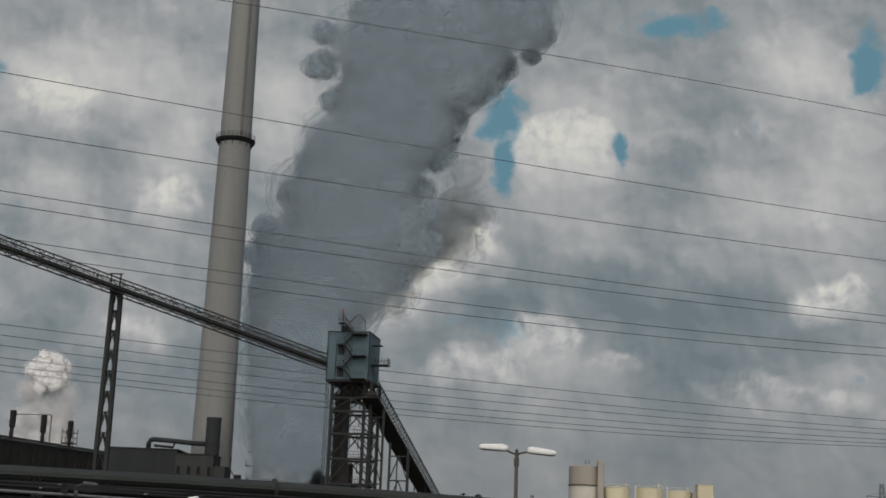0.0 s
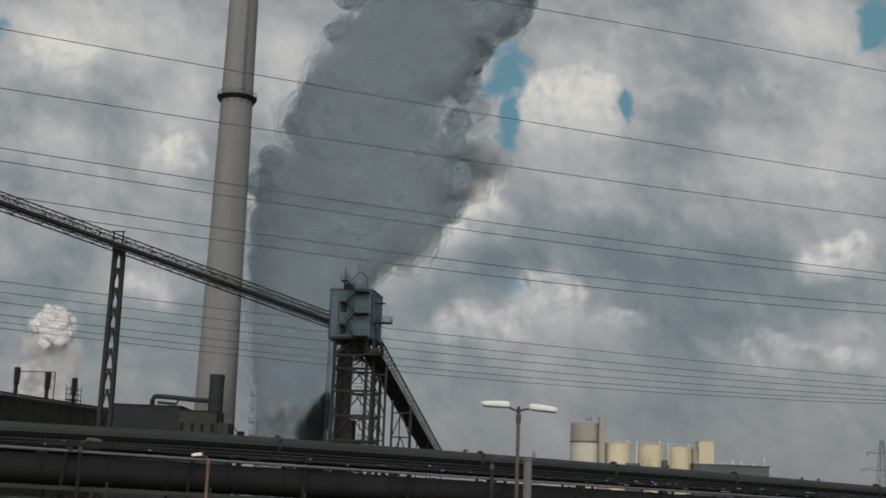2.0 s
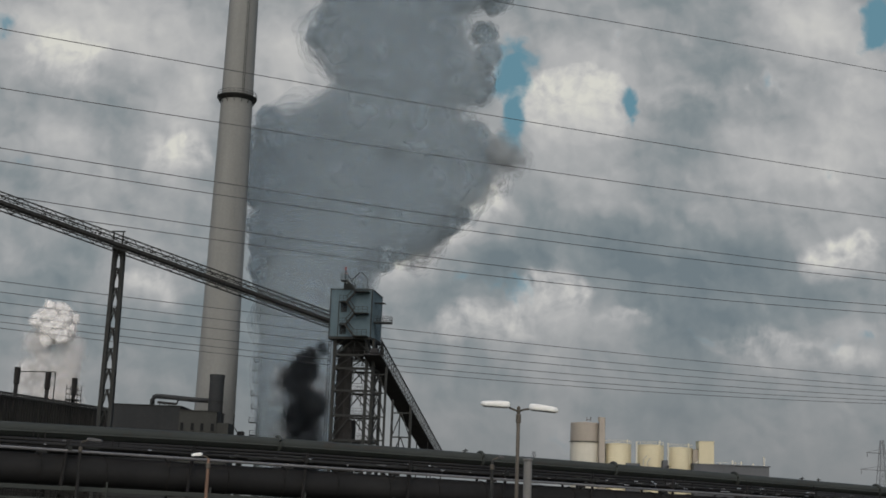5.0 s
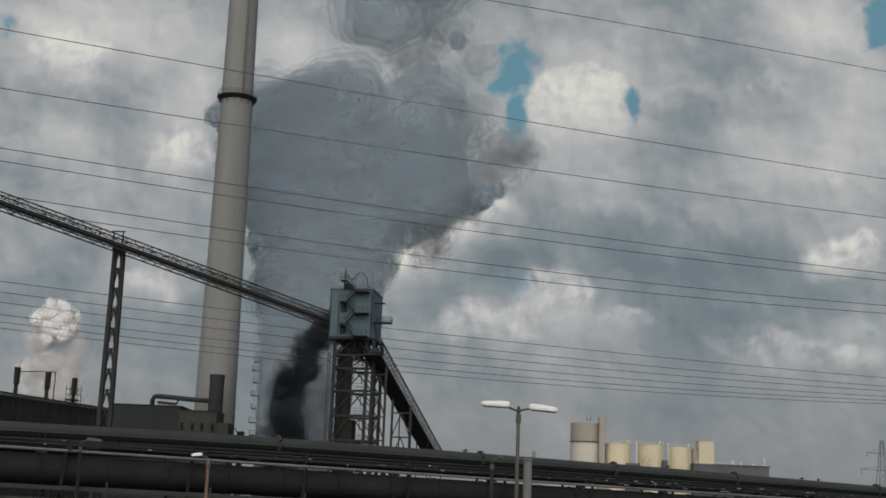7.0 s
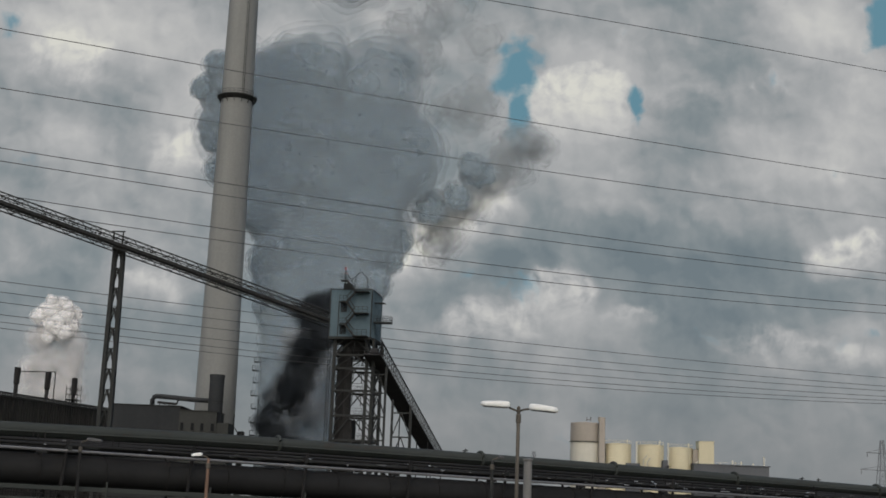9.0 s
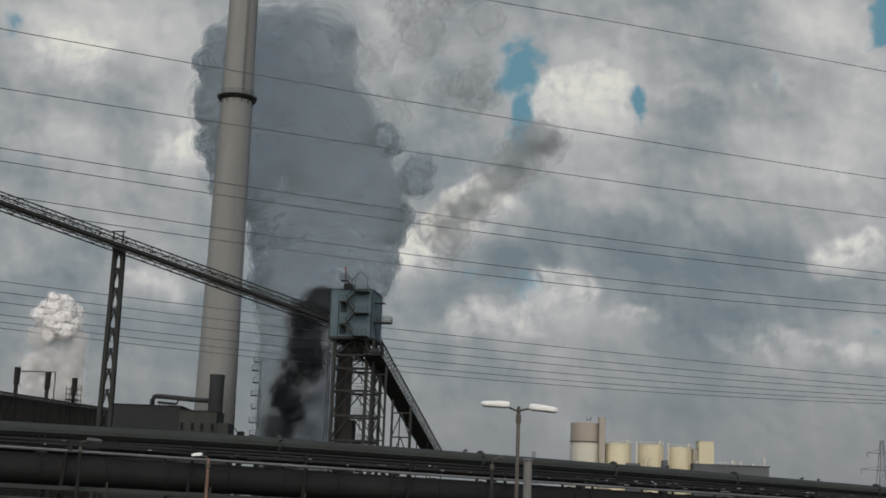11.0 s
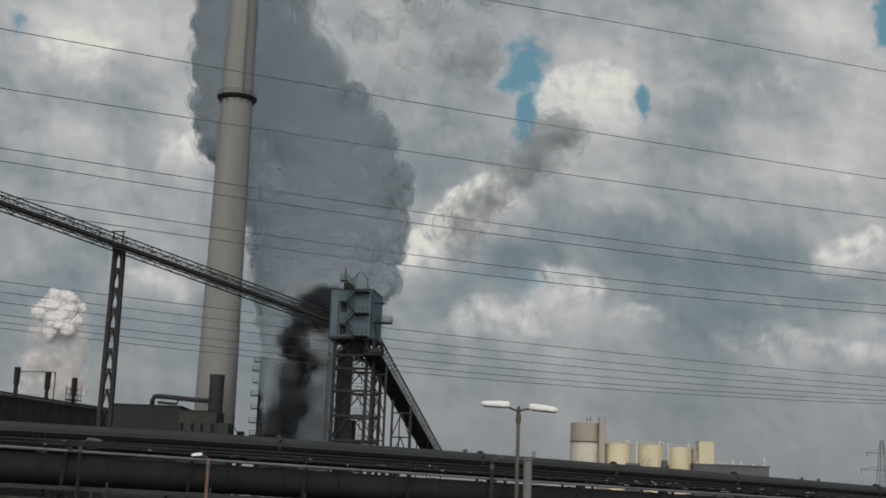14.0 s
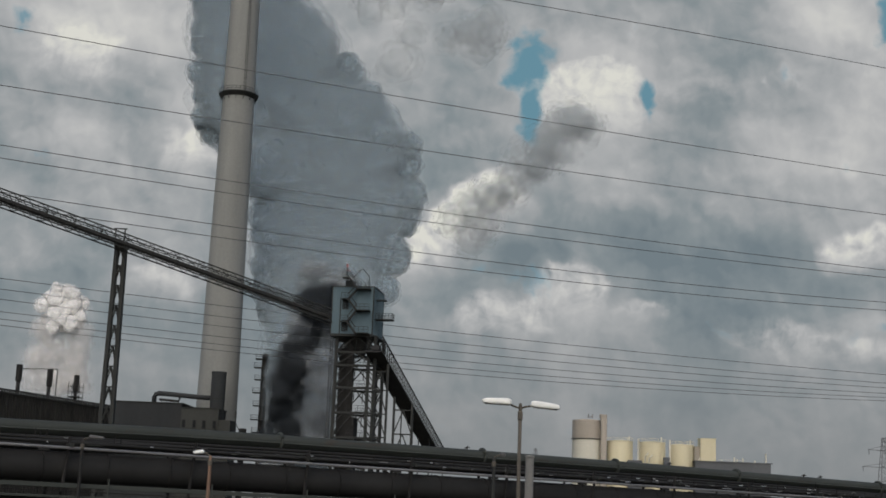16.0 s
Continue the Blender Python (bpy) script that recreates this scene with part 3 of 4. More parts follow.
    rail(t, (x1 + 3.2, 231.5, 35.5), (x1 + 3.2, 233.6, 35.5), 3)
    part("cabinet", box_bm(x0 + 2.2, 230.2, z1, x0 + 3.8, 231.6, z1 + 1.2, 0.05), GREYCLAD, t)
    rail(t, (x0 + 2.0, y0 - 0.4, z1 + 1.25), (x0 + 4.6, y0 - 0.4, z1 + 0.9), 3, 1.0)
    beam("mast", (-17.5, 230.6, z1), (-17.5, 230.6, z1 + 4.1), 0.16, 0.16, STEEL, t)
    beam("signal_arm", (-17.7, 230.6, z1 + 3.2), (-17.0, 230.6, z1 + 3.0), 0.12, 0.12, RED, t)
    beam("signal_lamp", (-17.55, 230.6, z1 + 3.7), (-17.55, 230.6, z1 + 4.25), 0.3, 0.3, RED, t)
    beam("floodlight_arm", (-16.3, 230.6, z1 + 1.9), (-14.9, 230.6, z1 + 3.3), 0.2, 0.14, STEEL, t)
    beam("floodlight_post", (-13.4, 230.6, z1), (-13.4, 230.6, z1 + 2.1), 0.1, 0.1, STEEL, t)
    beam("floodlight_arm", (-13.4, 230.6, z1 + 2.1), (-14.6, 230.6, z1 + 3.4), 0.2, 0.14, STEEL, t)
    # lattice legs
    yy = (231.0, 238.2)
    for y in yy:
        for x in (-18.9, -11.75, -12.9):
            beam("leg", (x, y, 0), (x, y, z0 - 0.4), 0.55, 0.55, STEEL, t)
        lv = [0, 4.6, 9.2, 14.2, 18.6, 23.0, 27.0, 29.4, 32.3]
        for a, b in zip(lv, lv[1:]):
            beam("tie", (-18.9, y, b), (-11.75, y, b), 0.32, 0.4, STEEL, t)
            beam("brace", (-18.9, y, a), (-15.3, y, b), 0.2, 0.2, STEEL, t)
            beam("brace", (-11.75, y, a), (-15.3, y, b), 0.2, 0.2, STEEL, t)
            beam("brace", (-18.9, y, (a + b) / 2), (-17.1, y, b), 0.14, 0.14, STEEL, t)
            beam("brace", (-11.75, y, (a + b) / 2), (-13.55, y, b), 0.14, 0.14, STEEL, t)
            beam("hanger", (-15.3, y, b), (-15.3, y, (a + b) / 2), 0.14, 0.14, STEEL, t)
            rail(t, (-16.4, y - 0.3, a + 0.2), (-13.4, y - 0.3, a + 0.2), 3)
    for x in (-18.9, -11.75):
        for a, b in zip(lv, lv[1:]):
            beam("tie", (x, yy[0], b), (x, yy[1], b), 0.3, 0.35, STEEL, t)
            beam("brace", (x, yy[0], a), (x, yy[1], b), 0.2, 0.2, STEEL, t)
    beam("column", (-16.9, 234, 0), (-16.9, 234, 32), 1.3, 1.2, STEEL_DARK, t, "sooty chute column")
    beam("column", (-18.0, 235, 0), (-18.0, 235, 30.5), 2.2, 1.6, STEEL_DARK, t)
    part("hopper", lathe_bm([(0.7, 29.0), (1.2, 30.2), (2.2, 31.8), (2.3, 32.3)], 20, (-15.0, 234)), STEEL_DARK, t)
    part("motor_house", box_bm(-17.6, 231.6, 0, -15.2, 235, 17.9, 0.1), STEEL_DARK, t)
    # caged ladder up the outer leg
    for x in (-19.95, -19.5):
        beam("ladder_rail", (x, 230.6, 0), (x, 230.6, 32.2), 0.08, 0.08, STEEL, t)
    for i in range(46):
        beam("ladder_rung", (-19.95, 230.6, 0.7 * i + 0.3), (-19.5, 230.6, 0.7 * i + 0.3), 0.07, 0.07, STEEL, t)
    for i in range(22):
        beam("cage_hoop", (-20.1, 230.2, 1.4 * i + 1.5), (-19.35, 230.2, 1.4 * i + 1.5), 0.08, 0.08, STEEL, t)
    # side bays that shore up the sloping conveyor
    for x, top in ((-9.0, 27.3), (-7.6, 21.5), (-4.35, 20.5)):
        beam("leg", (x, 229.6, 0), (x, 229.6, top), 0.38, 0.38, STEEL, t)
    for a, b, zs in ((-11.75, -9.0, (10.5, 14.3, 18.4, 22.6, 25.9)), (-7.6, -4.35, (11.0, 15.0, 19.2))):
        for za, zb in zip(zs, zs[1:]):
            beam("tie", (a, 229.7, zb), (b, 229.7, zb), 0.22, 0.22, STEEL, t)
            beam("brace", (a, 229.7, za), ((a + b) / 2, 229.7, zb), 0.18, 0.18, STEEL, t)
            beam("brace", (b, 229.7, za), ((a + b) / 2, 229.7, zb), 0.18, 0.18, STEEL, t)
    pivot = Matrix.Translation((-19.9, 230, 0))
    t.matrix_basis = pivot @ pose(0, 0, 0, 0, 0, -9) @ pivot.inverted()
    return t


transfer_tower()


def incline():
    g = thing("inclined_conveyor", "steep dark conveyor with open lattice side rail", "conveyor")
    a, b = Vector((-11.8, 226.0, 29.2)), Vector((0.6, 302.0, 12.3))
    ln = b - a
    w = Vector((-ln.y, ln.x, 0)).normalized()
    up = ln.cross(w).normalized()
    up = up if up.z > 0 else -up
    beam("belly", a, b, 2.9, 0.3, BELLY, g, "dark sheet underside")
    hi, n = 2.7, 40
    for s in (-1, 1):
        off = w * (s * 1.45)
        beam("bottom_chord", a + off, b + off, 0.26, 0.26, STEEL, g)
        beam("top_chord", a + off + up * hi, b + off + up * hi, 0.2, 0.2, STEEL, g)
        for i in range(n):
            p, q = a + off + ln * (i / n), a + off + ln * ((i + 1) / n)
            beam("brace", p, q + up * hi, 0.1, 0.1, STEEL, g)
            beam("brace", q, p + up * hi, 0.1, 0.1, STEEL, g)
        beam("handrail", a + off + up * 1.2, b + off + up * 1.2, 0.1, 0.1, STEEL, g)
    beam("belt_housing", a - w * 0.3 + up * 0.7, b - w * 0.3 + up * 0.7, 1.4, 0.8, BELLY, g)
    for k in (0.45, 0.72, 0.97):
        p = a.lerp(b, k)
        for s in (-1, 1):
            q = p + w * (s * 1.2)
            beam("leg", (q.x, q.y, 0), (q.x, q.y, q.z), 0.24, 0.24, STEEL, g)
    return g


incline()


# ---------------------------------------------------------------- works in the distance
def battery():
    b = thing("oven_battery", "long sooty coke oven battery with a fringed top edge", "oven battery")
    b.location, b.rotation_euler = (-88.6, 262.0, 0), (0, 0, math.atan2(36.7, 10.3))
    xa, xb, top = -34.0, 52.0, 21.8
    part("wall", box_bm(xa, 0, 0, xb, 14, top), BATTERY, b)
    beam("cornice", (xa, -0.2, top + 0.2), (xb, -0.2, top + 0.2), 0.5, 0.4, BATTERY, b)
    beam("pipe_main", (xa, 0.6, top + 0.95), (xb, 0.6, top + 0.95), 0.4, 0.4, STEEL, b)
    n = 90
    for i in range(n):
        x = xa + (xb - xa) * (i + 0.5) / n
        beam("standpipe", (x, -0.1, top - 0.2), (x, -0.1, top + 0.9), 0.34, 0.34, STEEL, b)
        beam("buckstay", (x, -0.2, 0), (x, -0.2, top - 0.1), 0.28, 0.3, BATTERY, b)
    return b


battery()


def flare_stack(x, y, z_foot, z_top, staging=False):
    s = thing("vent_stack", "black vent stack with a thicker capped head on the battery roof", "chimney", "vent stacks on the battery")
    if staging:
        s["label"] = "black vent stack with thicker head, ringed by steel staging"
    h = z_top - z_foot
    part("shaft", lathe_bm([(0.43, z_foot - 0.5), (0.43, z_foot + h * 0.52)], 16, (x, y)), STEEL_DARK, s, smooth=True)
    part("head", lathe_bm([(0.44, z_foot + h * 0.48), (0.64, z_foot + h * 0.53), (0.66, z_top - 0.12), (0.6, z_top)], 16, (x, y)), STEEL_DARK, s)
    if staging:
        for dz in (0.35, 1.35, 2.6, 3.8, 5.0):
            for sy in (-1.6, 1.6):
                beam("staging_rail", (x - 1.5, y + sy, z_foot + dz), (x + 1.5, y + sy, z_foot + dz), 0.14, 0.14, STEEL, s)
        for sx in (-1.3, 1.3):
            for sy in (-1.6, 1.6):
                beam("staging_post", (x + sx, y + sy, z_foot), (x + sx, y + sy, z_foot + 6.0), 0.12, 0.12, STEEL, s)
        part("staging_deck", box_bm(x - 1.45, y - 1.6, z_foot + 2.4, x + 1.45, y + 1.6, z_foot + 2.55), STEEL, s)
    return s


flare_stack(-89.7, 275, 21.8, 29.0)
flare_stack(-87.6, 290, 21.8, 29.5)
flare_stack(-85.2, 303, 21.8, 29.5, True)
P0 = thing("crossover_pipe", "thin overhead pipe joining the vent stacks", "pipe")
tube("pipe", [(-89.6, 276.0, 28.2), (-86.5, 290, 29.6), (-86.3, 291, 29.6), (-86.3, 291, 29.2), (-86.3, 291, 21.6)], 0.11, STEEL, P0, steps=6)


def power_house():
    b = thing("power_house", "low dark grey industrial building with small windows", "building")
    part("wall", box_bm(-71.9, 285.2, 0, -56.4, 300, 22.6), GREYCLAD, b)
    part("roof", box_bm(-72.1, 285.0, 22.6, -56.2, 300.2, 22.8), STEEL, b)
    wing = part("wing", box_bm(-56.4, 284.5, 0, -48.2, 294, 21.7), BRICKISH, b, "sooty rendered wing with small windows")
    part("wing_roof", box_bm(-56.5, 284.3, 21.7, -48.0, 294.2, 21.9), STEEL, b)
    part("annex", box_bm(-48.2, 284.8, 0, -45.6, 293, 19.4), BRICKISH, b)
    for x in (-55.7, -53.4, -51.3, -49.0):
        w = part("window", box_bm(x - 0.32, 284.4, 17.5, x + 0.32, 284.46, 19.1), GLASS_DARK, b, "small dark window")
        for dx in (-0.36, 0.36):
            beam("window_frame", (x + dx, 284.4, 17.4), (x + dx, 284.4, 19.2), 0.1, 0.12, STEEL, w)
        beam("window_sill", (x - 0.42, 284.38, 17.4), (x + 0.42, 284.38, 17.4), 0.16, 0.1, BRICKISH, w)
    return b


power_house()


def flue():
    f = thing("flue_stack", "short sooty steel flue standing before the chimney", "chimney")
    part("shaft", lathe_bm([(1.62, 0), (1.62, 29.7), (1.7, 29.7), (1.7, 30.2), (1.4, 30.2)], 28, (-49.3, 288.2)), GREYCLAD, f, smooth=False)
    part("plinth", box_bm(-51.4, 286.2, 0, -47.2, 290.4, 0.8, 0.05), CONCRETE, f)
    for z in (12, 18, 24):
        part("band", lathe_bm([(1.64, z), (1.72, z), (1.72, z + 0.25), (1.64, z + 0.25)], 28, (-49.3, 288.2)), STEEL, f)
    return f


flue()


def duct():
    d = thing("gas_duct", "grey pipe bend rising over the building roof", "pipe")
    tube("pipe", [(-64.0, 291, 22.8), (-64.0, 291, 24.3), (-63.7, 291, 24.9), (-63.0, 291, 25.15), (-60, 291, 25.0), (-54.0, 291, 24.6), (-50, 291, 24.5)], 0.55, GREYCLAD, d, steps=14)
    tube("branch", [(-62.8, 291, 23.8), (-58.5, 291, 23.5), (-58.2, 291, 24.6)], 0.28, STEEL, d, steps=10)
    for x in (-62.3, -61.2, -60.2, -59.4):
        beam("strut", (x, 291, 22.8), (x, 291, 23.9), 0.16, 0.16, STEEL, d)
    return d


duct()


def washer_tower():
    w = thing("scrubber_column", "slim dark process column with stacked service platforms", "industrial tower")
    x, y = -40.7, 299.0
    part("shell", lathe_bm([(0.8, 0), (0.8, 26), (0.75, 35), (0.3, 35.8)], 20, (x, y)), STEEL_DARK, w)
    for i, z in enumerate((17.5, 20.4, 23.6, 26.6, 29.6, 32.4, 34.4)):
        dx = -0.5 - 0.3 * (i % 2)
        part("platform", box_bm(x - 1.6 + dx, y - 1.2, z, x + 1.4, y + 1.2, z + 0.2), STEEL, w)
        for h in (0.6, 1.1):
            beam("handrail", (x - 1.6 + dx, y - 1.2, z + h), (x + 1.2, y - 1.2, z + h), 0.09, 0.09, STEEL, w)
        for k in (-1.5 + dx, -0.4, 0.8):
            beam("rail_post", (x + k, y - 1.2, z), (x + k, y - 1.2, z + 1.2), 0.09, 0.09, STEEL, w)
    return w


washer_tower()


def small_stack():
    s = thing("vent_pipe", "thin leaning stay and drum beside the chimney foot", "pipe")
    beam("pipe", (-46.6, 299, 0), (-46.6, 299, 22.3), 0.22, 0.22, STEEL, s)
    beam("stay", (-46.6, 299, 19.5), (-45.4, 299, 17.6), 0.2, 0.2, STEEL, s)
    part("drum", lathe_bm([(0.7, 0), (0.7, 16.8), (0.9, 17.0), (0.9, 18.2), (0.6, 18.4)], 16, (-44.9, 299)), GREYCLAD, s)
    return s


small_stack()


# ---------------------------------------------------------------- tanks
def tank(x, y, r, top, material, label, gear=True):
    t = thing("storage_tank", label, "tank", "cream tanks" if material is CREAM else "", at=(x, y, 0))
    part("shell", lathe_bm([(r, 0), (r, top), (r - 0.06, top + 0.02)], 44), material, t, smooth=False)
    part("roof", lathe_bm([(r + 0.08, top), (r + 0.08, top + 0.15), (r * 0.5, top + 0.4), (0.2, top + 0.55)], 44), material, t)
    for z in np.arange(2.4, top - 1, 2.4):
        part("weld_band", lathe_bm([(r + 0.005, z), (r + 0.03, z + 0.02), (r + 0.03, z + 0.1), (r + 0.005, z + 0.12)], 44), material, t)
    if gear:
        a = radians(-60)
        for k in (-0.22, 0.22):
            beam("ladder_rail", ((r + 0.2) * math.cos(a) + k, (r + 0.2) * math.sin(a), 0), ((r + 0.2) * math.cos(a) + k, (r + 0.2) * math.sin(a), top + 1.1), 0.07, 0.07, material, t)
        for i in range(10):
            q = radians(36 * i)
            beam("rail_post", (r * math.cos(q), r * math.sin(q), top), (r * math.cos(q), r * math.sin(q), top + 1.0), 0.05, 0.05, material, t)
        tube("top_rail", [(r * math.cos(q), r * math.sin(q), top + 1.0) for q in np.linspace(0, 2 * math.pi, 25)], 0.03, material, t, steps=5)
        beam("vent", (r * 0.7, -0.4, top), (r * 0.7, -0.4, top + 1.5), 0.28, 0.28, IVORY, t)
    return t


def tanks():
    for x, r in ((46.8, 3.3), (55.0, 3.45), (62.6, 3.15)):
        tank(x, 333, r, 20.3 if x < 62 else 19.9, CREAM, "cream painted cylindrical storage tank beside its twins")
    # the tall one: beige upper half over ivory lower half, with a lift shaft
    t = thing("storage_tank", "tall storage tank, beige above and ivory below", "tank", at=(38.5, 334, 0))
    part("lower_shell", lathe_bm([(3.85, 0), (3.85, 20.6)], 48), IVORY, t, "ivory lower shell")
    part("upper_shell", lathe_bm([(3.87, 20.8), (3.87, 25.4), (3.75, 25.55), (0.3, 25.9)], 48), BEIGE, t, "beige upper shell")
    part("belt", lathe_bm([(3.85, 20.6), (4.1, 20.62), (4.1, 20.8), (3.85, 20.82)], 48), STEEL, t)
    beam("lift_shaft", (3.75, -3.6, 0), (3.75, -3.6, 26.9), 1.5, 1.5, BEIGE, t, "beige stair shaft")
    beam("shaft_cap", (3.0, -3.6, 26.0), (3.0, -3.6, 27.0), 0.6, 0.8, BEIGE, t)
    for z in np.arange(15, 26, 1.3):
        beam("cage_hoop", (4.7, -4.2, z), (4.7, -3.0, z), 0.08, 0.08, PIPE_WHITE, t)
    for dx in (0.3, 1.3):
        beam("vent", (dx, 0, 26.2), (dx, 0, 27.2), 0.22, 0.22, PIPE_WHITE, t)
    beam("vent_pipe", (0.1, 0, 26.4), (1.4, 0, 26.5), 0.2, 0.2, PIPE_WHITE, t)
    b = thing("elevator_house", "tall cream clad silo house beside the tanks", "building")
    part("wall", box_bm(66.9, 330, 0, 70.8, 334, 21.7, 0.08), CREAM, b)
    part("roof", box_bm(66.8, 329.9, 21.7, 70.9, 334.1, 21.9), CREAM, b)
    part("stair_shaft", box_bm(65.6, 331, 0, 66.9, 333, 19.8), BEIGE, b)
    f = thing("tank_farm_shed", "low grey flat-roofed sheds with roof vents", "building")
    part("wall", box_bm(65.2, 328, 0, 84.2, 338, 15.9), SHED, f)
    part("roof", box_bm(65.0, 327.8, 15.9, 84.6, 338.2, 16.15), SHED, f)
    part("annex", box_bm(48.2, 327.5, 0, 51.6, 329.3, 15.6), SHED, f)
    part("annex", box_bm(57.3, 327.5, 0, 58.6, 329.3, 16.6), SHED, f)
    for x, h in ((72.0, 0.5), (75.2, 1.2), (75.9, 0.8), (77.4, 1.0), (80.4, 0.6), (83.2, 2.4)):
        beam("roof_vent", (x, 329, 16.1), (x, 329, 16.1 + h), 0.35, 0.35, IVORY, f)
    beam("roof_rail", (71, 329, 16.6), (78, 329, 16.6), 0.08, 0.08, IVORY, f)
    # bright pipework between the tanks
    g = thing("tank_pipework", "bright pipe elbows and valves between the tanks", "pipe")
    for x in (52.6, 53.6, 65.8):
        tube("pipe", [(x, 328.6, 0), (x, 328.6, 16.0 + (x * 7) % 1.5), (x + 0.8, 328.6, 16.9 + (x * 7) % 1.5)], 0.18, IVORY, g, steps=8)
    for x in (50.9, 58.9):
        beam("riser", (x, 328.8, 0), (x, 328.8, 21.0), 0.4, 0.4, IVORY, g)


tanks()


# ---------------------------------------------------------------- pipe bridge
ALONG = Vector((0.8585, 0.5128, 0))
BACK = Vector((-0.5128, 0.8585, 0))


def on_bridge(s, back, z):
    p = Vector((0, 60, 0)) + ALONG * s + BACK * back
    return Vector((p.x, p.y, z))


S_RANGE = [s for s in range(-64, 81, 4)]


def top_z(s):
    return float(np.interp(s, (-64, -30, -19.4, -10, 1.1, 14.2, 31.2, 80), (6.1, 6.43, 6.49, 6.53, 6.41, 6.23, 5.9, 4.95)))


def white_z(s):
    return 5.217 - 0.0127 * s


def big_z(s):
    return 4.495 - 0.0127 * s


def rail_z(s):
    return 3.877 - 0.0118 * s


def pipe_bridge():
    b = thing("pipe_bridge", "long trestle carrying dark gas mains and pale service pipes", "pipeline")
    tube("gas_main", [on_bridge(s, 0.6, top_z(s) - 0.29) for s in S_RANGE], 0.29, PIPE_GREEN, b, "green-grey painted gas main", 24)
    # dark tube added behind to stand for the shadow strip under the upper main
    tube("gas_main", [on_bridge(s, 1.4, top_z(s) - 0.75) for s in S_RANGE], 0.42, PIPE_DARK, b, steps=16)
    tube("gas_main", [on_bridge(s, 0.2, big_z(s)) for s in S_RANGE], 0.6, PIPE_DARK, b, "large dark sheathed gas main", 24)
    beam_z = [(0.36, 0.035, 0.78, PIPE_GREEN), (0.66, 0.07, 0.62, PIPE_DARK), (0.8, 0.06, 0.4, PIPE_DARK), (0.92, 0.05, 0.2, PIPE_DARK)]
    for drop, r, back, m in beam_z:
        tube("conduit", [on_bridge(s, back - 0.5, top_z(s) - drop) for s in S_RANGE], r, m, b, steps=8)
    tube("service_pipe", [on_bridge(s, -0.75, white_z(s)) for s in S_RANGE], 0.062, PIPE_WHITE, b, "pale galvanised service pipe", 10)
    tube("service_pipe", [on_bridge(s, -0.35, white_z(s) + 0.22) for s in S_RANGE], 0.06, PIPE_DARK, b, steps=8)
    tube("service_pipe", [on_bridge(s, 0.0, white_z(s) + 0.36) for s in S_RANGE], 0.07, PIPE_DARK, b, steps=8)
    # hoops over the upper main, bands on the large one
    for s in (-33.0, -7.64, 2.86, 10.9, 19.2, 30.35, 40.0):
        c = on_bridge(s, 0.6, top_z(s) - 0.29)
        pts = [c + BACK * (0.34 * math.cos(a)) + Vector((0, 0, 0.34 * math.sin(a))) for a in np.linspace(0, 2 * math.pi, 25)]
        tube("flange", pts, 0.085, PIPE_GREEN, b, steps=6)
    for i, s in enumerate(np.arange(-46.17, 60, 2.57)):
        c = on_bridge(s, 0.2, big_z(s))
        pts = [c + BACK * (0.61 * math.cos(a)) + Vector((0, 0, 0.61 * math.sin(a))) for a in np.linspace(0, 2 * math.pi, 25)]
        tube("pipe_band", pts, 0.025, STEEL_DARK, b, steps=5)
    # brackets that hold the pale pipe
    for s in np.arange(-43.96, 60, 5.18):
        p = on_bridge(s, -0.75, white_z(s))
        beam("pipe_shoe", p - ALONG * 0.22 + Vector((0, 0, -0.1)), p + ALONG * 0.22 + Vector((0, 0, -0.1)), 0.2, 0.09, PIPE_DARK, b)
        beam("hanger", p + Vector((0, 0, -0.32)), p + Vector((0, 0, -0.05)), 0.07, 0.07, PIPE_DARK, b)
    # trestles
    for s in np.arange(-42.75, 62, 5.15):
        for k in (-0.55, 1.9):
            foot, head = on_bridge(s - 0.55, k - 0.15, 0), on_bridge(s, k, top_z(s) - 0.6)
            beam("trestle_leg", foot, head, 0.1, 0.1, STEEL_DARK, b)
        beam("cross_beam", on_bridge(s, -0.9, top_z(s) - 0.95), on_bridge(s, 2.1, top_z(s) - 0.95), 0.16, 0.16, STEEL, b)
        beam("cross_beam", on_bridge(s, -0.9, big_z(s) - 0.7), on_bridge(s, 2.1, big_z(s) - 0.7), 0.2, 0.2, STEEL, b)
    # side rail with uprights
    beam("edge_rail", on_bridge(-50, -1.2, rail_z(-50) - 0.08), on_bridge(60, -1.2, rail_z(60) - 0.08), 0.08, 0.16, PIPE_GREEN, b)
    beam("edge_rail", on_bridge(-50, -1.1, rail_z(-50) - 0.5), on_bridge(60, -1.1, rail_z(60) - 0.5), 0.06, 0.1, PIPE_GREEN, b)
    beam("walkway", on_bridge(-50, -0.5, rail_z(-50) - 0.3), on_bridge(60, -0.5, rail_z(60) - 0.3), 1.3, 0.05, STEEL_DARK, b, "dark grating walkway")
    for s in np.arange(-45.3, 60, 4.25):
        beam("rail_post", on_bridge(s, -1.26, rail_z(s) - 0.9), on_bridge(s, -1.26, rail_z(s) + 0.24), 0.06, 0.06, PIPE_GREEN, b)
    # dark pipe added here in place of the clutter below the walkway
    tube("drain_main", [on_bridge(s, 0.4, rail_z(s) - 0.75) for s in S_RANGE], 0.3, PIPE_DARK, b, "dark pipe added below the walkway in place of clutter", 16)
    # bits of bright lagging showing under the upper main
    rng = random.Random(4)
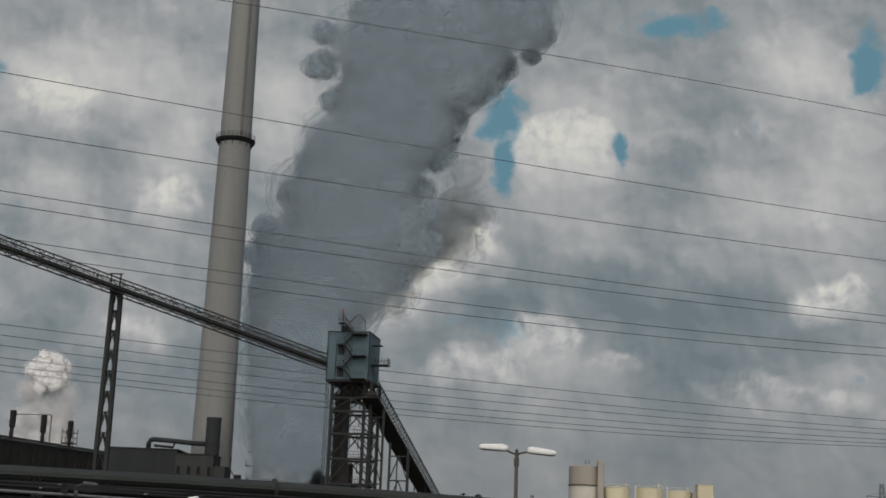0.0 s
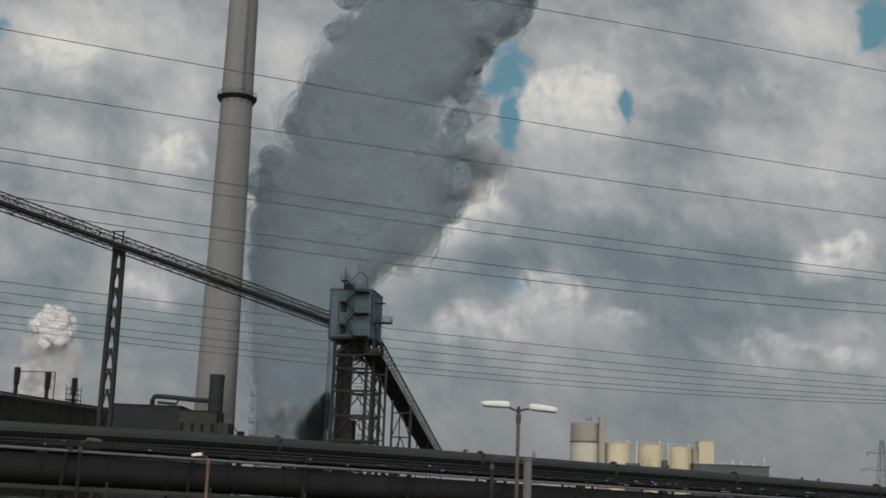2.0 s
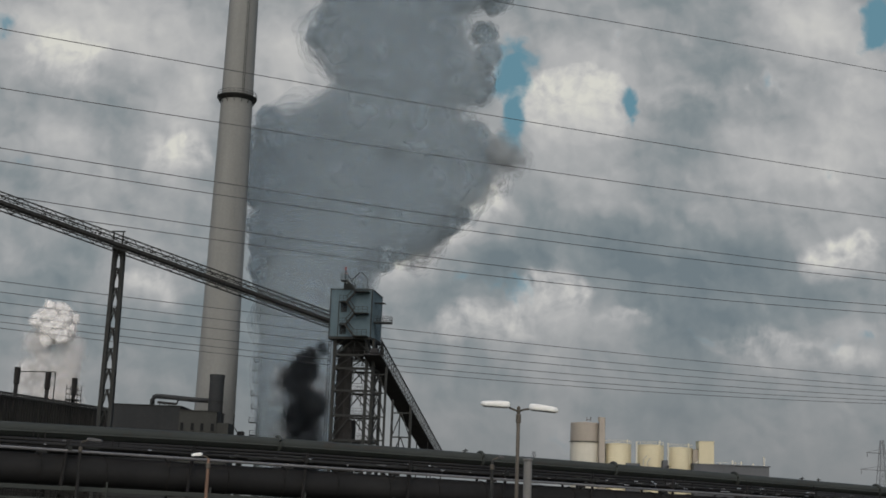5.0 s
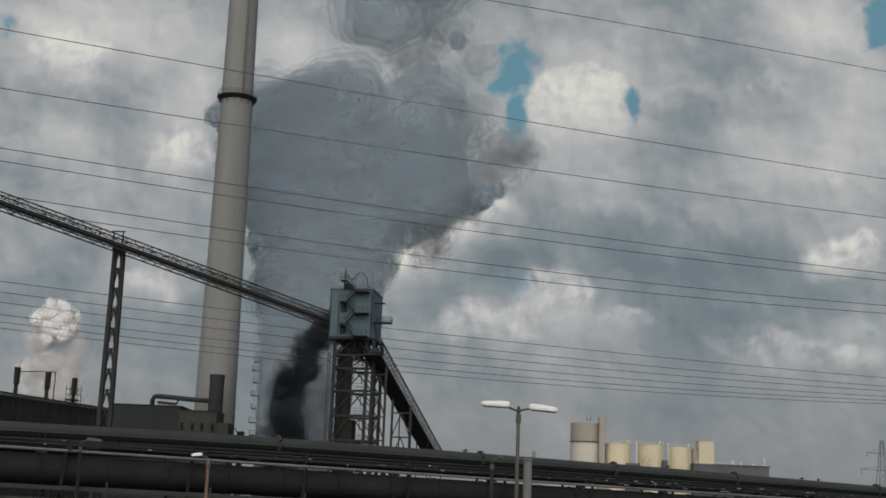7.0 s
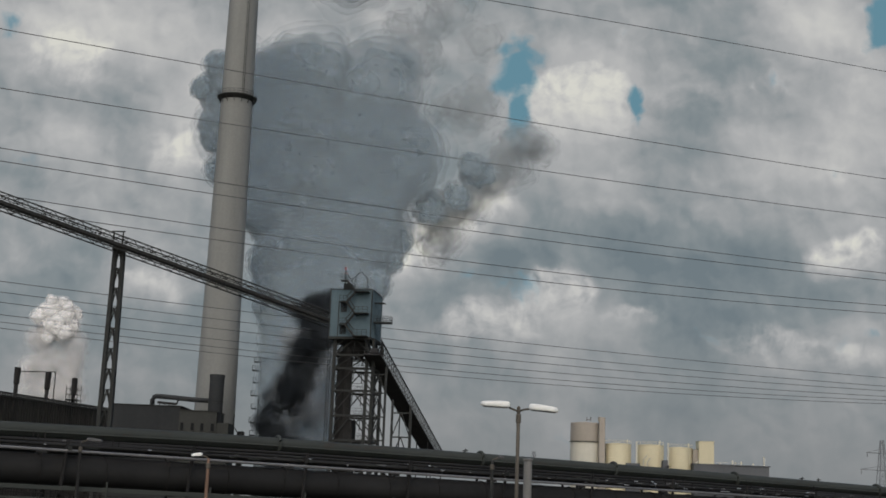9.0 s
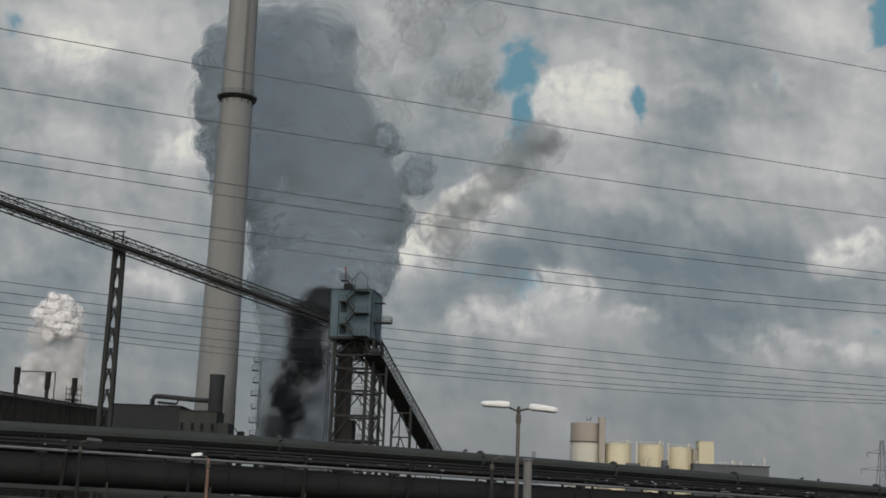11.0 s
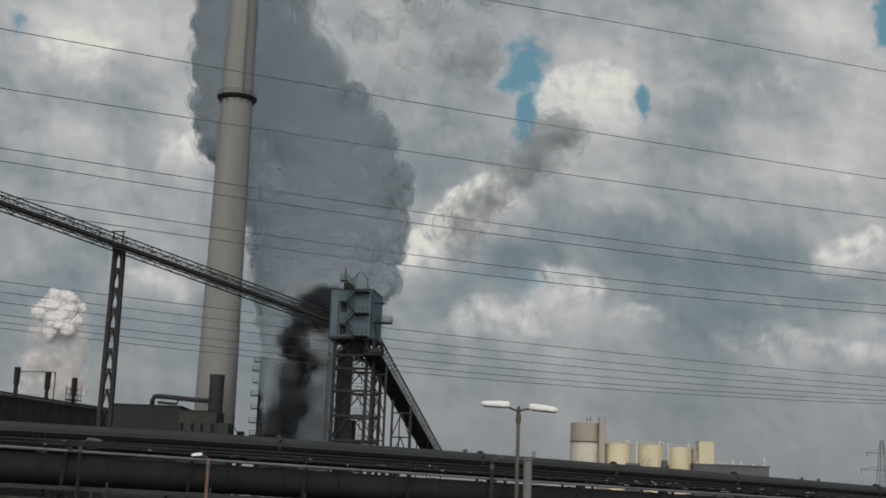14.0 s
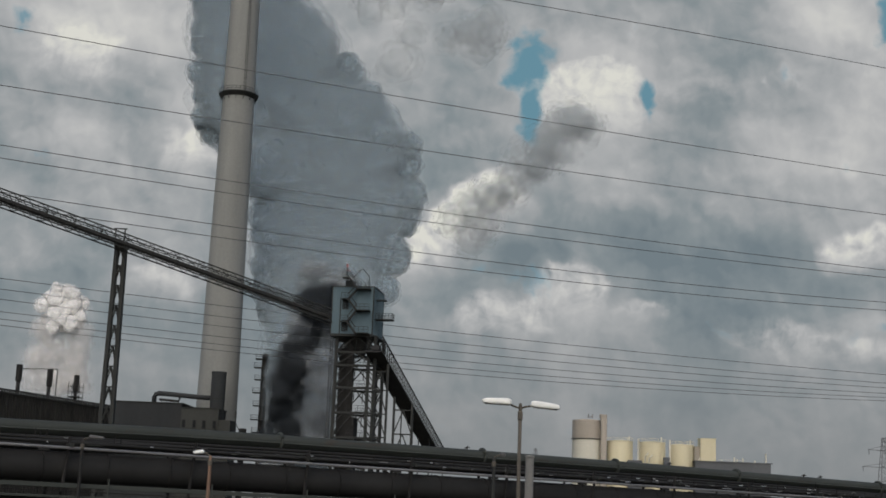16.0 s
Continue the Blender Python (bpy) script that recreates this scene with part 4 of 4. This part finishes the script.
    for i in range(190):
        s = rng.triangular(-22, 48, 22)
        ln = rng.uniform(0.04, 0.3) * (1 if rng.random() < 0.8 else 2.2)
        z = white_z(s) + rng.uniform(0.14, 0.42)
        kind = rng.random()
        beam("lagging_clip", on_bridge(s, -0.46, z), on_bridge(s + ln, -0.46, z - 0.012 * ln), 0.03, rng.uniform(0.012, 0.04), FOIL if kind < 0.2 else PIPE_WHITE if kind < 0.5 else PIPE_GREEN, b)
    for i in range(60):
        s = rng.uniform(-30, 48)
        z = white_z(s) + rng.uniform(0.1, 0.5)
        beam("clamp", on_bridge(s, -0.5, z), on_bridge(s + 0.02, -0.5, z + rng.uniform(0.1, 0.35)), 0.04, 0.04, STEEL_DARK, b)
    # valves and stub pipes standing up from the upper main
    for s in (2.0, 14.5, 24.3, 25.6, 33.0):
        c = on_bridge(s, 0.6, top_z(s))
        beam("stub", c - Vector((0, 0, 0.1)), c + Vector((0.03, 0, 0.14)), 0.06, 0.06, STEEL_DARK, b)
        beam("valve_wheel", c + Vector((-0.12, 0, 0.05)), c + Vector((0.14, 0, 0.08)), 0.05, 0.05, STEEL_DARK, b)
    return b


pipe_bridge()


# ---------------------------------------------------------------- street lamps and posts
def lamp_head(parent, p, q, w=0.3, h=0.2, material=LAMPPLASTIC):
    """An opal lamp trough from its inner end p to its outer end q."""
    p, q = Vector(p), Vector(q)
    d = (q - p)
    bm = bmesh.new()
    bmesh.ops.create_uvsphere(bm, u_segments=28, v_segments=16, radius=1)
    for v in bm.verts:
        c = v.co
        c.x, c.y, c.z = (math.copysign(abs(k) ** 0.5, k) for k in c)
        taper = 1.0 - 0.16 * c.x
        v.co = (c.x * d.length / 2, c.y * w / 2 * taper, (c.z * 0.62 + 0.1 if c.z > 0 else c.z * 0.34 + 0.1) * h * taper)
    x = d.normalized()
    y = Vector((0, 0, 1)).cross(x).normalized()
    z = x.cross(y)
    m = Matrix((x, y, z)).transposed()
    for v in bm.verts:
        v.co = (p + q) / 2 + m @ v.co
    head = part("shade", bm, material, parent, "white opal lamp shade" if material is LAMPPLASTIC else "grey lamp casing", smooth=True)
    beam("rim", p + d * 0.1 - z * h * 0.2, q - d * 0.1 - z * h * 0.2, w * 0.7, h * 0.14, SHADE_GREY, head)
    return head


def double_lamp():
    l = thing("street_lamp", "twin-armed street lamp with white shades on a weathered pole", "street lamp", at=(2.53, 40, 0))
    part("pole", lathe_bm([(0.11, 0), (0.1, 2.0), (0.085, 2.1), (0.06, 4.0), (0.056, 6.7)], 16), POLE, l, smooth=True)
    part("collar", lathe_bm([(0.056, 6.5), (0.08, 6.52), (0.08, 6.75), (0.056, 6.78)], 12), POLE, l)
    part("finial", lathe_bm([(0.05, 6.78), (0.06, 6.85), (0.05, 7.0), (0.02, 7.03)], 10), POLE, l)
    tube("arm", [(0, 0, 6.86), (-0.12, 0, 6.90), (-0.3, 0, 6.97)], 0.03, POLE, l, steps=8)
    tube("arm", [(0, 0, 6.86), (0.14, 0, 6.92), (0.32, 0, 6.95)], 0.03, POLE, l, steps=8)
    lamp_head(l, (-0.26, 0, 7.0), (-1.19, 0, 7.03), 0.34, 0.21)
    lamp_head(l, (0.3, 0, 6.97), (1.23, 0, 6.9), 0.34, 0.21)
    return l


def single_lamp(x, y, top, reach, material, label, shade=LAMPPLASTIC):
    l = thing("street_lamp", label, "street lamp", at=(x, y, 0))
    part("pole", lathe_bm([(0.085, 0), (0.075, 2.0), (0.055, top - 0.2), (0.05, top)], 14), material, l, smooth=True)
    s = 1 if reach > 0 else -1
    tube("arm", [(0, 0, top - 0.02), (s * 0.12, 0, top + 0.06), (s * 0.3, 0, top + 0.09)], 0.03, POLE, l, steps=8)
    lamp_head(l, (s * 0.22, 0, top + 0.1), (reach, 0, top + 0.06), 0.24, 0.13, shade)
    part("collar", lathe_bm([(0.055, top - 0.35), (0.08, top - 0.33), (0.08, top - 0.18), (0.055, top - 0.16)], 12), POLE, l)
    return l


double_lamp()
single_lamp(-13.6, 50, 5.75, 0.82, PIPE_DARK, "grey street lamp with a single drooping head", SHADE_GREY)
single_lamp(-7.8, 45, 5.2, -0.6, RUST, "rusty brown street lamp with a short white head")
single_lamp(2.12, 48, 5.62, 0.42, STEEL, "slim dark lamp post with a small flat head", SHADE_GREY)


def bollard_post():
    p = thing("concrete_post", "thick pale grey post with a flat cap", "post", at=(3.0, 42, 0))
    part("shaft", lathe_bm([(0.14, 0), (0.135, 5.4), (0.135, 5.42)], 20), POST, p, smooth=False)
    part("cap", lathe_bm([(0.13, 5.42), (0.16, 5.44), (0.16, 5.5), (0.05, 5.52)], 20), POST, p)


bollard_post()


# ---------------------------------------------------------------- power lines
def power_cable(x0, z0, sag, x1, z1, radius):
    """A hanging cable from (x0, 225, z0) to (x1, 315, z1), carried on past both ends; sag: its dip in the middle."""
    c = thing("power_cable", "dark overhead power cable hanging in a shallow curve", "cable", "overhead power cables")
    pts = []
    for i in range(-6, 31):
        t = i / 24
        pts.append((x0 + (x1 - x0) * t, 225 + 90 * t, z0 + (z1 - z0) * t - 4 * sag * t * (1 - t)))
    tube("conductor", pts, radius, WIRE, c, steps=6)
    return c


power_cable(-85.22, 107.71, -0.86, 112.11, 117.06, 0.075)
power_cable(-83.00, 86.48, 0.77, 111.28, 88.55, 0.075)
power_cable(-81.81, 75.11, 0.76, 110.99, 78.43, 0.075)
power_cable(-80.64, 63.84, 1.11, 110.58, 64.27, 0.075)
power_cable(-80.39, 61.43, 1.36, 110.53, 62.41, 0.075)
power_cable(-79.73, 55.17, 1.84, 110.34, 56.14, 0.075)
power_cable(-79.48, 52.78, 2.01, 110.29, 54.16, 0.075)
power_cable(-78.10, 39.50, 1.02, 109.82, 38.18, 0.06)
power_cable(-77.90, 37.58, 1.25, 109.76, 36.10, 0.06)
power_cable(-77.71, 35.77, 1.49, 109.73, 34.99, 0.06)
power_cable(-77.48, 33.57, 1.48, 109.69, 33.61, 0.06)
power_cable(-77.34, 32.27, 1.84, 109.66, 32.64, 0.06)
power_cable(-77.23, 31.17, 2.01, 109.64, 31.82, 0.06)


def pylon():
    p = thing("pylon", "distant grey lattice electricity pylon with three cross arms", "pylon", at=(172.0, 500, 0))
    top = 34.0
    for sx in (-1, 1):
        for sy in (-1, 1):
            beam("leg", (sx * 3.4, sy * 3.4, 0), (sx * 0.5, sy * 0.5, top), 0.2, 0.2, HAZE, p)
    for i in range(14):
        t0, t1 = i / 14, (i + 1) / 14
        r0, r1 = 3.4 - 2.9 * t0, 3.4 - 2.9 * t1
        for s in (-1, 1):
            beam("brace", (-r0, s * r0, t0 * top), (r1, s * r1, t1 * top), 0.11, 0.11, HAZE, p)
            beam("brace", (r0, s * r0, t0 * top), (-r1, s * r1, t1 * top), 0.11, 0.11, HAZE, p)
    for z, w in ((15.5, 7.0), (22.5, 8.5), (29.0, 6.0)):
        for s in (-1, 1):
            beam("cross_arm", (0, s * 0.7, z), (-w, 0, z + 0.2), 0.2, 0.2, HAZE, p)
            beam("cross_arm", (0, s * 0.7, z), (w, 0, z + 0.2), 0.2, 0.2, HAZE, p)
        beam("cross_arm", (-w, 0, z + 0.2), (0, 0, z + 1.8), 0.15, 0.15, HAZE, p)
        beam("cross_arm", (w, 0, z + 0.2), (0, 0, z + 1.8), 0.2, 0.2, HAZE, p)
        for s in (-1, 1):
            beam("insulator", (s * w * 0.96, 0, z + 0.1), (s * w * 0.96, 0, z - 1.6), 0.2, 0.2, HAZE, p)
    return p


NEAR_PYLON = pylon()
copy_thing(NEAR_PYLON, pose(54.6, 720, 0, 0, 0, 50))

# ---------------------------------------------------------------- smoke and steam
DENSE = ((1.0, 0.13), (0.9, 0.25), (0.78, 0.45), (0.62, 0.8))
WIDE = ((1.0, 0.06), (0.91, 0.11), (0.82, 0.18), (0.72, 0.28), (0.58, 0.45))
SOFT = ((1.0, 0.1), (0.82, 0.18), (0.6, 0.28))
THIN = ((1.0, 0.035), (0.82, 0.06), (0.6, 0.085))


def puff_mesh(seed, detail, material, lumps, shells, grain=1.0, name="puff"):
    """A billowing puff about a metre in radius: shells within shells, thicker towards its heart."""
    me = bpy.data.meshes.new(name)
    verts, faces, dense = [], [], []
    src = bmesh.new()
    bmesh.ops.create_icosphere(src, subdivisions=detail, radius=1)
    dirs = [v.co.normalized() for v in src.verts]
    tris = [tuple(v.index for v in f.verts) for f in src.faces]
    src.free()
    o = Vector((seed * 3.7, seed * 1.9, seed * 5.1))
    for k, (size, thick) in enumerate(shells):
        start = len(verts)
        for d in dirs:
            q = d * (0.9 + 0.1 * size) + o + Vector((0.13, 0.21, 0.17)) * k
            r = 1.0 + lumps * noise.noise(q * 1.2)
            r += lumps * (0.42 - 0.9 * noise.voronoi(q * 2.0)[0][0])
            r += 0.13 * grain * (0.4 - noise.voronoi(q * 4.6)[0][0]) + 0.05 * grain * noise.noise(q * 9.0 + Vector((k, 0, 0)) * 0.35)
            verts.append(d * r * size)
            n = 0.5 + 0.5 * noise.noise(d * 2.3 + o * 2 + Vector((0, 0, k * 0.25)))
            dense.append(min(1.0, thick * (1.0 + 0.8 * grain * (n - 0.5))))
        faces += [tuple(i + start for i in t) for t in tris]
        if k:
            faces.append((start - len(dirs), start - len(dirs) + 1, start))
    me.from_pydata(verts, [], faces)
    at = me.attributes.new("thickness", "FLOAT", "POINT")
    at.data.foreach_set("value", dense)
    me.polygons.foreach_set("use_smooth", [True] * len(faces))
    me.materials.append(material)
    return me


def puff_set(material, n=4, detail=4, lumps=0.34, shells=DENSE, grain=1.0):
    return [puff_mesh(i + 1, detail, material, lumps, shells, grain) for i in range(n)]


TIMES = [0, 1.5, 3, 4.5, 6, 7.5, 9, 10.5, 12, 13.5, 15, 16]
DRIFTS = []


def add_puff(parent, meshes, rng, radius, way, spin=1.0, deep=1.0):
    """A rigid puff; way(t) gives its place; deep: its depth along y against its width, for lobes of a sheet of smoke."""
    ob = new("puff", meshes[rng.randrange(len(meshes))])
    ob.parent = parent
    ob.scale = (radius, radius * deep, radius)
    turn = [rng.uniform(0, 360) for _ in range(3)]
    rate = [rng.uniform(-2.2, 2.2) * spin for _ in range(3)]
    if deep < 1.0:
        turn, rate = [0, turn[1], 0], [0, rate[1], 0]
    DRIFTS.append((ob, [(t, pose(*way(t), *(a + r * t for a, r in zip(turn, rate)))) for t in TIMES]))
    return ob


def ease(a, b, t):
    k = min(1.0, max(0.0, (t - a) / (b - a)))
    return k * k * (3 - 2 * k)


LEVELS = (18, 41, 57, 69, 74, 83, 90, 97, 105, 121, 137, 153)
OUTLINE = []


def outline(t, left, right):
    """The plume's two edges at the heights LEVELS, t seconds into its drift."""
    OUTLINE.append((t, left, right))


outline(0, (-38.6, -40.8, -47, -50.2, -50.9, -51.7, -51, -40.5, -38.9, -33.8, -42.3, -24), (-23, -25.1, -24.3, -13.8, -7.5, 0.3, -2.2, -3.2, 1, 8, 24.4, 34.9))
outline(4, (-38.2, -41.2, -47.6, -50.2, -50.9, -51.7, -52.2, -51.9, -45.7, -34.5, -20.9, -17.8), (-23.7, -25.1, -20, -10.9, 2.1, 12.2, 12.8, 8.3, 10.1, 11.1, 21.4, 27.2))
outline(8, (-38.8, -41.6, -47.6, -50.2, -50.9, -59.9, -62.6, -66.1, -68.5, -66.4, -49.2, -50.2), (-23.7, -23.8, -13, -7.2, -6.7, 9.3, 20.3, 8.8, 5.5, -2.6, 4.5, 7))
outline(12, (-38.8, -41.6, -47.6, -50.2, -50.9, -61.4, -63.3, -66.9, -68.5, -69.4, -69.1, -70.3), (-24.3, -25.1, -13, -10.2, -9.7, -9.8, -9.6, -16.7, -23.1, -30, -38.5, -41))
outline(16, (-37.8, -41.6, -47.6, -50.2, -50.9, -51.7, -58.1, -66.9, -68.2, -70.9, -71.4, -72.6), (-24.3, -24.4, -9.5, -9.4, -8.2, -4.9, -6.2, -7, -15.6, -27.7, -40, -47.2))


def edges(t, z):
    """Left and right edge of the plume at t and z."""
    times = [o[0] for o in OUTLINE]
    return [float(np.interp(t, times, [np.interp(z, LEVELS, o[k]) for o in OUTLINE])) for k in (1, 2)]


def grey_plume():
    p = thing("smoke_plume", "dense blue-grey smoke plume billowing above the tower", "smoke")
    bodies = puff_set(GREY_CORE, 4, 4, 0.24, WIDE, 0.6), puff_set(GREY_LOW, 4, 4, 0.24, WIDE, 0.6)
    lobes = puff_set(GREY_CORE, 4, 4, 0.3), puff_set(GREY_LOW, 4, 4, 0.3)
    rng = random.Random(11)
    rise = 3.7

    def billow(kinds, h0, side, dep, r):
        # the top tears off, earlier on its sunny side, and is carried away faster
        lim = 84 - 18 * ease(-0.1, 0.5, side)

        def way(t):
            z = h0 + rise * t + 90 * ease(lim, lim + 12, h0) * ease(3.9, 8.2, t)
            a, b = edges(t, z)
            room = max(0.3, (b - a) / 2 - 0.82 * r)
            y = 292 + 38 * ease(20, 80, z) + dep * 3
            return ((a + b) / 2 + side * room, y, z)

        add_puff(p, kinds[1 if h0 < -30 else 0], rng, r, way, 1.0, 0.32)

    # the body of the plume, thinner where its top breaks up
    h0 = -54.0
    while h0 < 150:
        h0 += rng.uniform(1.1, 1.5) * (1.0 if h0 < 84 else 1.7)
        size = min(11.0, 5.6 + 0.05 * max(0.0, h0 + 30))
        billow(bodies, h0, rng.uniform(-1, 1), rng.uniform(-0.25, 0.25), size * rng.uniform(1.05, 1.5))
    # smaller lobes along both edges
    h0 = -54.0
    while h0 < 150:
        h0 += rng.uniform(1.2, 2.2) * (1.0 if h0 < 84 else 1.6)
        billow(lobes, h0, rng.choice((-1, 1)) * rng.uniform(0.92, 1.05), rng.uniform(0.3, 1.3), rng.uniform(2.6, 5.6))
    return p


grey_plume()


def pale_smoke():
    p = thing("base_smoke", "pale grey smoke boiling up from the quench car", "smoke")
    pale = puff_set(PALE_CORE, 3, 4, 0.3, SOFT)
    rng = random.Random(5)
    for i in range(60):
        h0 = -40 + 58 * i / 60
        side, dep = rng.uniform(-1, 1), rng.uniform(-1, 1)
        r = rng.uniform(2.0, 4.4)

        def way(t, h0=h0, side=side, dep=dep):
            z = h0 + 2.6 * t
            return (-29.6 + 5.2 * side + 0.04 * (z - 14), 272 + 4 * dep + 1.1 * max(0, z - 25), z)

        add_puff(p, pale, rng, r, way)
    return p


pale_smoke()

SOOT_LEVELS = (16, 22, 30, 34.5, 39, 45)
SOOT = (
    (0, (-21.5, -21.5, -21.5, -21.4, -21.3, -21.4)), (4, (-24.8, -24.8, -25.3, -24.2, -22.8, -22.5)), (8, (-31.9, -30.1, -27.3, -24.2, -23.1, -22.8)),
    (12, (-29.7, -29.0, -27.3, -26.4, -26.1, -24.8)), (16, (-30.8, -30.1, -28.9, -26.4, -25.6, -25.9)),
)


def black_smoke():
    p = thing("black_smoke", "black sooty smoke streak curling beside the tower", "smoke")
    core = puff_set(BLACK_CORE, 4, 4, 0.45, ((1.0, 0.13), (0.82, 0.25), (0.6, 0.4)))
    rng = random.Random(8)
    for i in range(80):
        h0 = -41 + 58 * i / 80
        side, dep = rng.uniform(-1, 1), rng.uniform(-1, 1)
        r = rng.choice((1.0, 1.5, 2.0, 2.6, 3.0))

        def way(t, h0=h0, side=side, dep=dep):
            z = h0 + 3.3 * t
            x = float(np.interp(t, [q[0] for q in SOOT], [np.interp(z, SOOT_LEVELS, q[1]) for q in SOOT]))
            return (x + 0.9 * math.sin(0.31 * z + 0.5 * t) + 2.6 * side * ease(-1, 5, t), 252 + 3 * dep + 80 * ease(40, 58, z), z)

        add_puff(p, core, rng, r, way)
    return p


black_smoke()


def wisps():
    p = thing("smoke_wisp", "thin torn grey smoke wisps drifting off the plume", "smoke")
    thin = puff_set(WISP, 4, 4, 0.5, THIN)
    rng = random.Random(21)
    for i in range(34):
        k = i / 33
        x0, z0 = -14 + 26 * k + rng.uniform(-3, 3), 72 + 26 * k + rng.uniform(-4, 4)
        r = rng.uniform(3.0, 6.5)

        def way(t, x0=x0, z0=z0, k=k):
            return (x0 + (1.25 + 0.6 * k) * t - 2, 345, z0 + (0.35 + 0.5 * k) * t)

        add_puff(p, thin, rng, r, way)
    for i in range(16):
        x0, z0 = rng.uniform(-30, 6), rng.uniform(74, 132)
        r = rng.uniform(4.0, 8.0)

        def way2(t, x0=x0, z0=z0):
            return (x0 + 0.3 * t, 348, z0 + 3.0 * t)

        add_puff(p, thin, rng, r, way2)
    return p


wisps()


def white_steam():
    p = thing("steam_cloud", "bright white steam cloud above the vent stacks", "steam")
    core, veil = puff_set(STEAM, 4, 4, 0.34, ((1.0, 0.12), (0.88, 0.22), (0.75, 0.36), (0.58, 0.6)), 0.6), puff_set(STEAM_THIN, 3, 4, 0.4, THIN)
    rng = random.Random(3)
    # bright crown, a heap of lobes
    for i in range(44):
        k = i / 43
        wide = 4.2 * math.sin(math.pi * (0.22 + 0.62 * k))
        x0, z0 = -95.0 + wide * rng.uniform(-1, 1), 38.5 + 8.0 * k
        r = rng.uniform(1.2, 2.6) * (1.1 - 0.3 * k)

        def way(t, x0=x0, z0=z0):
            g = 0.92 + 0.016 * t
            return (-95.0 + (x0 + 95.0) * g + 0.1 * t, 314 + 1.5 * math.sin(7 * x0), 40 + (z0 - 40) * g + 0.24 * t)

        add_puff(p, core, rng, r, way, 0.6, 0.5)
    # fading skirt that trails down to the stacks
    for i in range(70):
        k = rng.random()
        x0, z0 = -95.5 + (7.0 - 1.5 * k) * rng.uniform(-1, 1), 23 + 17 * k
        r = rng.uniform(2.0, 3.6)

        def way2(t, x0=x0, z0=z0):
            return (x0 + 0.1 * t, 316, z0 + 0.25 * t)

        add_puff(p, veil, rng, r, way2, 0.6)
    return p


white_steam()


def motions():
    walk(SKY, [(t, pose(-18 + 5.0 * t, 4400, -5 + 1.6 * t)) for t in (0, 4, 8, 12, 16)])
    for ob, rows in DRIFTS:
        keep = ob.scale.copy()
        walk(ob, rows)
        ob.scale = keep


motions()
